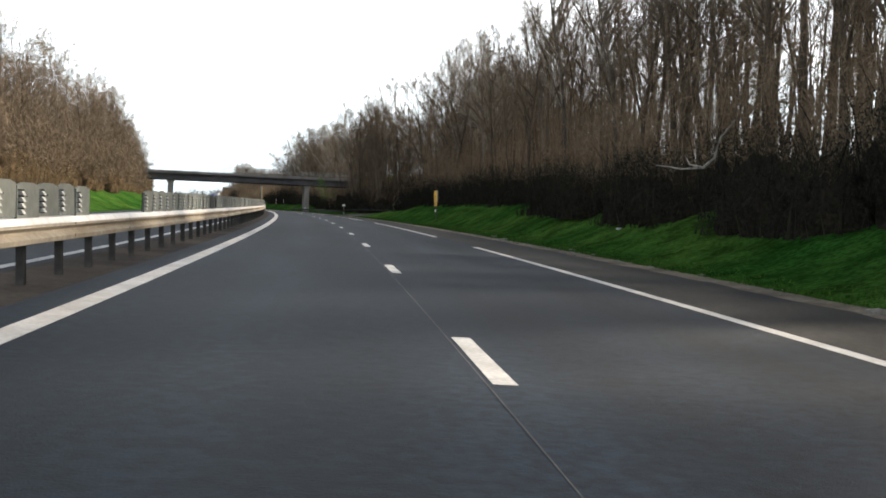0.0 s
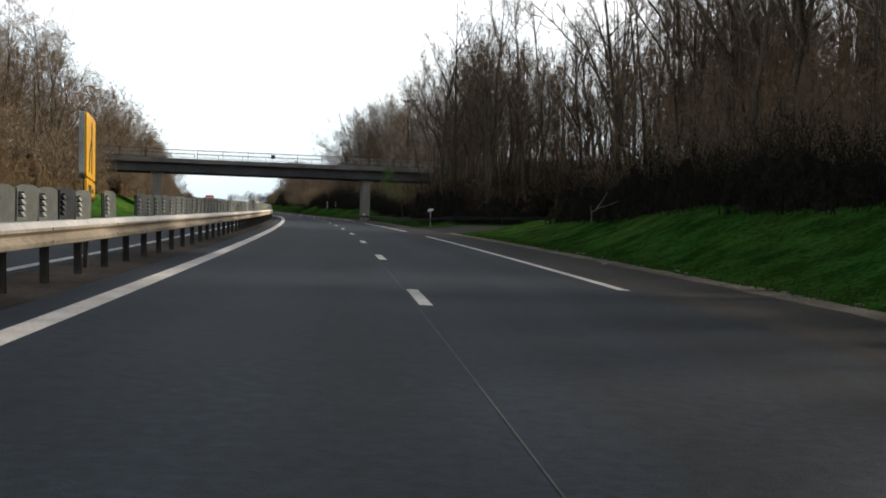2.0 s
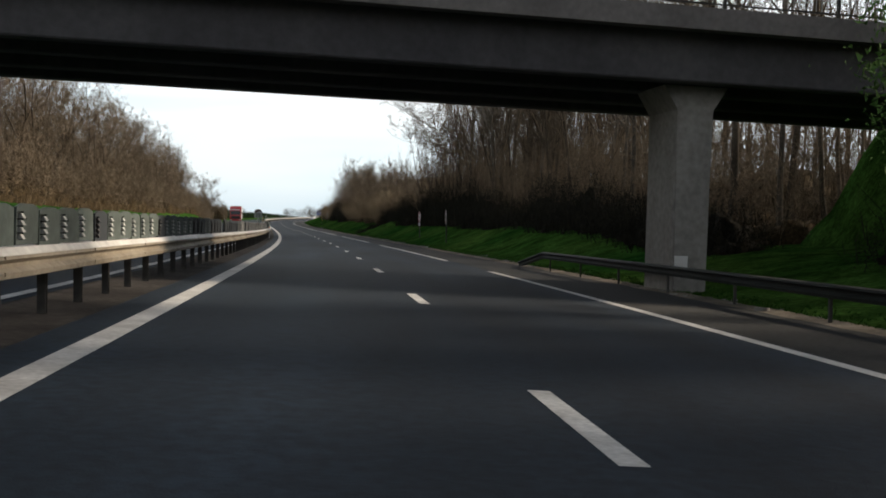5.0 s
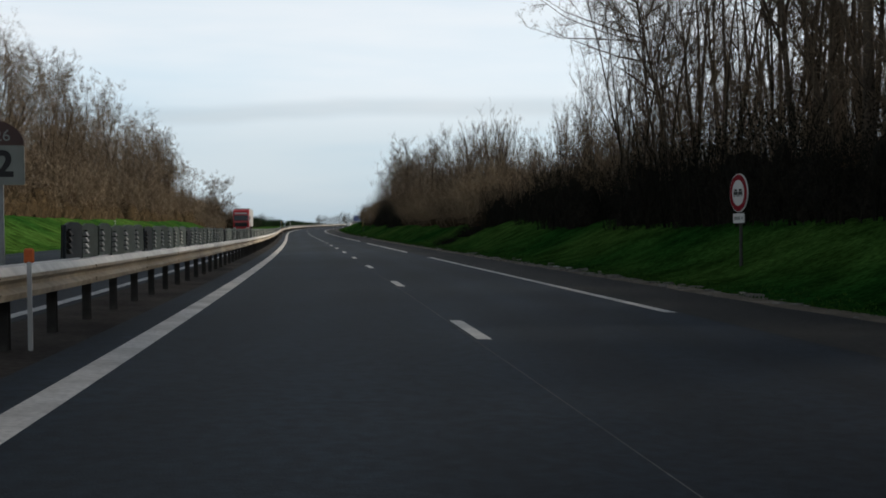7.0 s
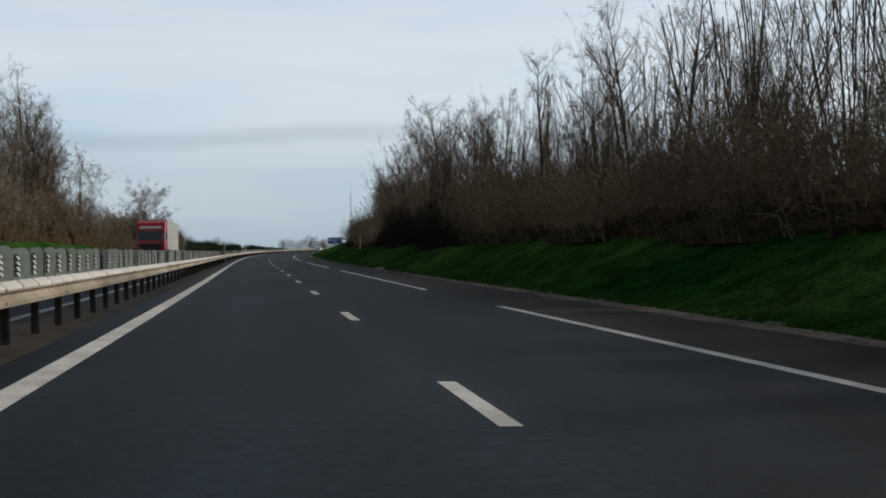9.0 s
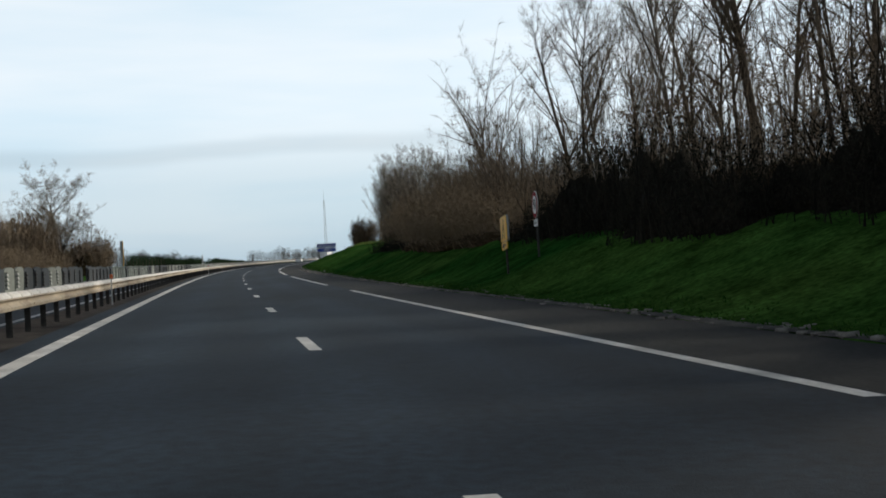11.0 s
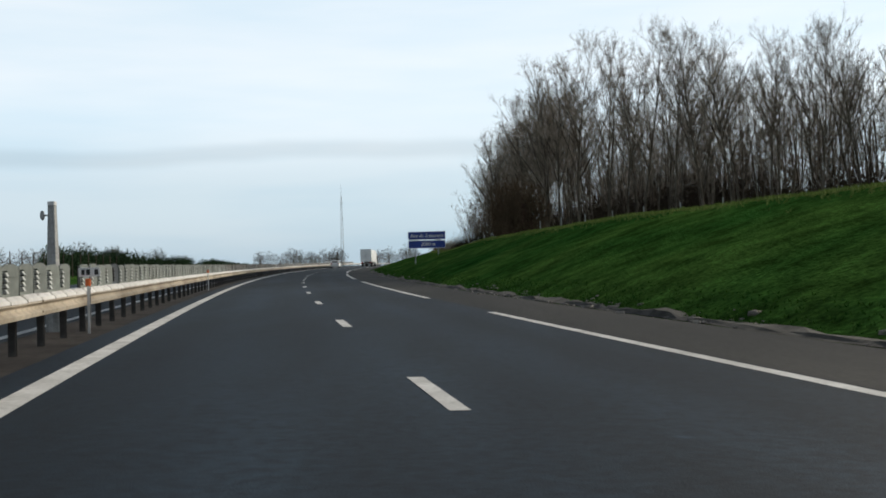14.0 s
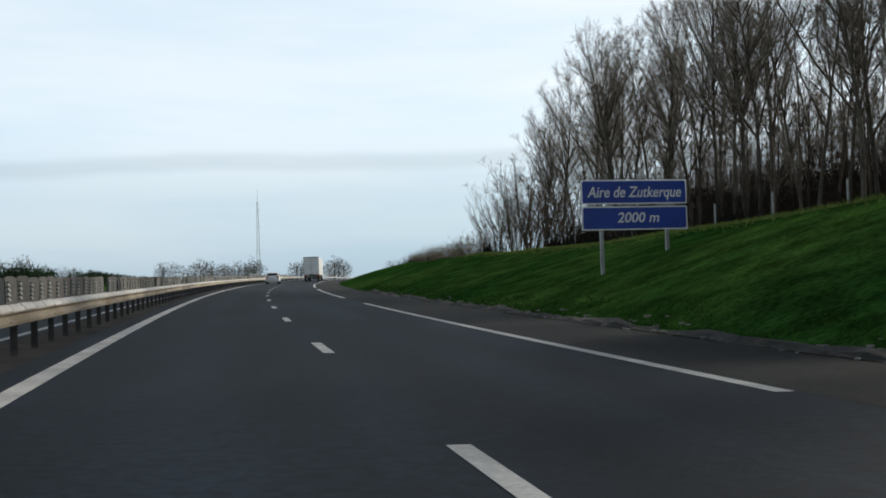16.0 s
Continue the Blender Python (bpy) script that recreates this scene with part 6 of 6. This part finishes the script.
car(standing(770.0, -9.5, 180), "pale car on the opposite carriageway", "curtain")


# ---- lattice mast and the far horizon ----
def mast():
    t = thing("radio_mast", pose(-120.2, 1206.3, 3.0), "tall slim lattice radio mast on the horizon", "radio mast")
    top = 62.3
    half = lambda z: 0.9 * (1 - z / top) + 0.22
    for sx, sy in ((1, 1), (1, -1), (-1, -1), (-1, 1)):
        bm = bmesh.new()
        rod(bm, (sx * half(0), sy * half(0), 0), (sx * half(top - 8), sy * half(top - 8), top - 8), 0.09, 0.07, 6)
        part("leg", bm, "galv", t)
    bm = bmesh.new()
    zs = [i * 3.0 for i in range(19)]
    for a, b in zip(zs, zs[1:]):
        ha, hb = half(a), half(b)
        for (x0, y0), (x1, y1) in (((-1, -1), (1, -1)), ((1, -1), (1, 1)), ((1, 1), (-1, 1)), ((-1, 1), (-1, -1))):
            rod(bm, (x0 * ha, y0 * ha, a), (x1 * hb, y1 * hb, b), 0.035, n=4)
            rod(bm, (x0 * hb, y0 * hb, b), (x1 * hb, y1 * hb, b), 0.03, n=4)
    part("bracing", bm, "galv", t)
    bm = bmesh.new()
    rod(bm, (0, 0, top - 9), (0, 0, top), 0.10, 0.05, 6)
    part("aerial", bm, "galv", t)
    bm = bmesh.new()
    for z in (24, 33, 40, 50):
        rod(bm, (half(z), -0.3, z), (half(z) + 0.5, -0.3, z), 0.4, 0.4, 10)
    part("antenna", bm, "white_plastic", t)


mast()

far = []
r3 = random.Random(8)
for s, u, h, n, span in ((820, -80, 9, 7, 30), (860, -125, 10, 8, 40), (930, -60, 8, 5, 20), (990, -150, 9, 8, 50), (1060, -95, 15, 7, 30), (1075, -60, 13, 6, 25), (1120, -20, 12, 10, 40),
                         (1150, 30, 11, 12, 50), (1130, 70, 12, 12, 60), (1300, -300, 10, 16, 160), (1250, -200, 9, 14, 120)):
    for _ in range(int(n * 1.4)):
        far.append((s + r3.uniform(-15, 15), u + r3.uniform(-span / 2, span / 2), h * r3.uniform(0.7, 1.15)))


def far_clumps():
    """Rounded leafless crowns on the horizon: a stem and a cloud of twigs for each."""
    rng = np.random.default_rng(12)
    np.random.seed(12)
    p0, p1, w, stems = [], [], [], []
    for s, u, h in far:
        base = np.array(spot(s, u, 0.0))
        n = 420
        d = rng.normal(size=(n, 3))
        d /= np.linalg.norm(d, axis=1, keepdims=True)
        r = rng.random((n, 1)) ** 0.45
        lobes = 0.82 + 0.18 * np.sin(d[:, :1] * 5 + u) * np.sin(d[:, 1:2] * 4 + s)
        c = d * r * lobes * np.array([h * 0.46, h * 0.46, h * 0.46]) + base + np.array([0, 0, h * 0.50])
        t = d * 0.6 + rng.normal(0, 0.5, (n, 3)) + np.array([0, 0, 0.5])
        t /= np.linalg.norm(t, axis=1, keepdims=True)
        p0.append(c)
        p1.append(c + t * rng.uniform(0.05, 0.12, (n, 1)) * h)
        w.append(np.full(n, 0.009 * h) * rng.uniform(0.5, 1.2, n))
        stems.append((base, base + np.array([0, 0, h * 0.7]), 0.03 * h, 0.01 * h))
    root = new("far_trees", quads_mesh("far_trees", *tubes(stems, 5), "bark"))
    tagged(root, "distant leafless rounded trees along the horizon", "trees", kind="stuff")
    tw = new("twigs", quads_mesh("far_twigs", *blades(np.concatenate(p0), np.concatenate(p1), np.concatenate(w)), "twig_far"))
    tw.parent = root


far_clumps()
for k in range(30):
    bush(HEDGE, 760 + k * 14, -36 - k * 3.2, 4.2, "low dark hedge along the far field", "field hedge", 1.5, 1.7, native=2.4)

fence = thing("field_fence", Matrix(), "row of thin wooden fence posts along the field", "fence")
bm = bmesh.new()
rod(bm, (0, 0, -0.3), (0, 0, 2.5), 0.06, 0.05, 6)
fence_post = None
for k in range(16):
    p = spot(585 + k * 4.0, -24.5 - 0.1 * k)
    if fence_post is None:
        o = part("fence_post", bm, "bark", fence)
        fence_post = o.data
    else:
        o = new("fence_post", fence_post)
        o.parent = fence
    o.location = p
fence2 = thing("bank_fence", Matrix(), "pale thin fence posts at the top of the bank", "fence")
fence_post = None
for k in range(24):
    p = spot(560 + k * 5.2, 18.6 + max(0.0, 600 - (560 + k * 5.2)) * 0.12)
    if fence_post is None:
        bm = bmesh.new()
        rod(bm, (0, 0, -0.3), (0, 0, 1.25), 0.045, 0.04, 6)
        o = part("fence_post", bm, "galv", fence2)
        fence_post = o.data
    else:
        o = new("fence_post", fence_post)
        o.parent = fence2
    o.location = p


# ---- grass tufts and rubble along the pavement edge ----
def tufts(name, label, n, s0, s1, where, hgt, mat, seed):
    rng = np.random.default_rng(seed)
    np.random.seed(seed)
    s = rng.uniform(s0, s1, n)
    u = where(s, rng)
    Z = land(s, u)
    P = grid_places(s, u, Z)
    p0 = np.repeat(P, 3, 0) + rng.normal(0, 0.04, (3 * n, 3)) * np.array([1, 1, 0])
    d = rng.normal(0, 0.45, (3 * n, 3))
    d[:, 2] = 1.0
    p1 = p0 + d * (hgt * rng.uniform(0.5, 1.3, (3 * n, 1)))
    V, F = blades(p0, p1, rng.uniform(0.008, 0.018, 3 * n))
    ob = new(name, quads_mesh(name, V, F, mat))
    tagged(ob, label, "grass", kind="stuff")


not_side = lambda s, u: np.where((s > 130) & (s < 156), u + 34, u)
tufts("grass_tufts", "ragged grass tufts along the edge of the hard shoulder", 30000, -15, 660, lambda s, r: not_side(s, 7.2 + r.random(len(s)) ** 2.5 * 1.2), 0.07, "blades", 1)
tufts("grass_tufts", "yellowish grass along the crest of the bank, coloured as sunlit", 52000, 486, 660, lambda s, r: 17.6 - np.abs(r.normal(0, 0.8, len(s))), 0.15, "sunlit_blades", 3)


def kerb():
    """Low crumbling concrete channel where the bank meets the hard shoulder."""
    for s0, s1 in ((378, 650),):
        s = np.arange(s0, s1, 0.8)
        rng = np.random.default_rng(4)
        S, U = np.meshgrid(s, np.array([6.86, 6.93, 7.02, 7.30, 7.55]), indexing="ij")
        low = soft(455, 500, S)
        rise = np.array([0.0, 0.05, 0.13, 0.17, 0.05])[None, :] * (0.25 + 0.75 * low) * rng.uniform(0.45, 1.2, S.shape) * (0.7 + 0.3 * np.sin(S * 0.9) * np.sin(S * 0.23))
        U = U + rng.normal(0, 0.05, (len(s), 1)) + 0.06 * np.sin(S * 0.7)
        Z = -np.interp(S, LINE, RF) * U + rise + 0.004
        V = grid_places(S, U, Z).reshape(-1, 3)
        a, b = S.shape
        F = [(i * b + j, i * b + j + 1, (i + 1) * b + j + 1, (i + 1) * b + j) for i in range(a - 1) for j in range(b - 1)]
        ob = raw("kerb", V, F, "kerb")
        tagged(ob, "low crumbling concrete channel edge below the grass bank", "kerb", kind="structure")


kerb()


def fallen_branch():
    t = thing("fallen_branch", standing(106.4, 10.4, -142, h=0.08), "pale bare fallen branch lying on the grass bank", "branch")
    rng = np.random.default_rng(3)
    segs = []
    way, d = bend_way(rng, np.array([0.0, -1.4, 0.06]), np.array([0.1, 1.0, 0.16]), 3.0, 5, 0.0, 0.22)
    for i in range(5):
        segs.append((way[i], way[i + 1], 0.034 - 0.005 * i, 0.029 - 0.005 * i))
    for k in (1, 2, 3, 4):
        sub, _ = bend_way(rng, way[k], np.array([rng.choice((-1, 1)) * 0.7, 0.6, 0.25]), 0.9, 2, 0.02, 0.2)
        for i in range(2):
            segs.append((sub[i], sub[i + 1], 0.018 - 0.006 * i, 0.012 - 0.006 * i))
    o = new("branch", quads_mesh("branch", *tubes(segs, 6), "stone"))
    o.parent = t


fallen_branch()


def hanging_branch():
    t = thing("hanging_branch", standing(24.6, 11.1, 0, h=1.6), "pale bare broken branch caught in the brambles", "branch")
    ways = (((0.0, 0.0, 0.0), (0.22, -0.4, 0.30), (0.30, -0.7, 0.95), (0.62, -1.1, 1.50)), ((0.0, 0.0, 0.0), (-0.25, 1.4, 0.0), (-0.2, 3.0, 0.15), (-0.1, 4.6, 0.26)), ((0.0, 0.0, 0.0), (-0.15, 0.9, 0.14), (0.0, 1.7, 0.45)))
    segs = []
    for w in ways:
        n = len(w) - 1
        for i in range(n):
            segs.append((np.array(w[i]), np.array(w[i + 1]), 0.042 - 0.024 * i / n, 0.042 - 0.024 * (i + 1) / n))
    o = new("branch", quads_mesh("branch", *tubes(segs, 6), "stone"))
    o.parent = t


hanging_branch()


def drain_slab(s, u, turn, tilt, sx, sy, label):
    t = thing("drain_slab", standing(s, u, turn, h=0.05) @ pose(0, 0, 0, 0, tilt, 0), label, "drain slab", "drain slabs")
    bm = bmesh.new()
    box(bm, 0, 0, 0, sx, sy, 0.16, 0.03)
    for v in bm.verts:
        v.co.z += 0.02 * math.sin(v.co.x * 9 + v.co.y * 7)
    part("slab", bm, "stone", t)
    bm = bmesh.new()
    box(bm, -sx * 0.5 - 0.04, 0, -0.03, 0.1, sy * 1.1, 0.12, 0.02)
    part("lip", bm, "kerb", t)


drain_slab(396.9, 7.05, 4, -4, 0.45, 1.6, "pale flat concrete slab at the foot of the grass bank")


def litter(s, u, label):
    t = thing("litter", standing(s, u, 30, h=0.03), label, "litter", "roadside litter")
    bm = bmesh.new()
    bmesh.ops.create_icosphere(bm, subdivisions=2, radius=0.09)
    for v in bm.verts:
        v.co = Vector((v.co.x * 1.4, v.co.y, v.co.z * 0.5)) * (0.75 + 0.5 * abs(math.sin(v.co.x * 60 + v.co.y * 35)))
    part("wrapper", bm, "white_plastic", t)


for s, u in ((286.5, 7.4), (288.0, 7.3), (300.5, 7.2), (254.0, 7.3), (322.0, 7.15), (30.0, 9.9)):
    litter(s, u, "crumpled pale litter on the edge of the verge")


def rubble():
    rng = np.random.default_rng(9)
    V, F, off = [], [], 0
    base = np.array([(-1, -1, -1), (1, -1, -1), (1, 1, -1), (-1, 1, -1), (-1, -1, 1), (1, -1, 1), (1, 1, 1), (-1, 1, 1)], float)
    fs = np.array([(0, 3, 2, 1), (4, 5, 6, 7), (0, 1, 5, 4), (1, 2, 6, 5), (2, 3, 7, 6), (3, 0, 4, 7)])
    n = 3600
    s = rng.uniform(-12, 640, n)
    dense = 0.4 + 0.6 * np.sin(s * 0.05) ** 2
    keep = (rng.random(n) < dense) & ~((s > 132) & (s < 164))
    s = s[keep]
    u = 7.0 + rng.normal(0.12, 0.22, len(s))
    P = grid_places(s, u, land(s, u) + 0.01)
    size = rng.uniform(0.02, 0.085, len(s)) * np.where(rng.random(len(s)) < 0.06, 2.0, 1.0) * np.where((s > 250) & (s < 335), 1.5, 1.0)
    for p, k in zip(P, size):
        v = base * rng.uniform(0.55, 1.0, (8, 3)) * np.array([k, k, k * 0.55])
        a = rng.uniform(0, 3.14)
        ca, sa = math.cos(a), math.sin(a)
        V.append(np.stack([v[:, 0] * ca - v[:, 1] * sa, v[:, 0] * sa + v[:, 1] * ca, v[:, 2]], -1) + p)
        F.append(fs + off)
        off += 8
    ob = new("rubble", quads_mesh("rubble", np.concatenate(V), np.concatenate(F), "stone"))
    tagged(ob, "broken pale stones along the crumbling pavement edge", "rubble", kind="stuff")


rubble()
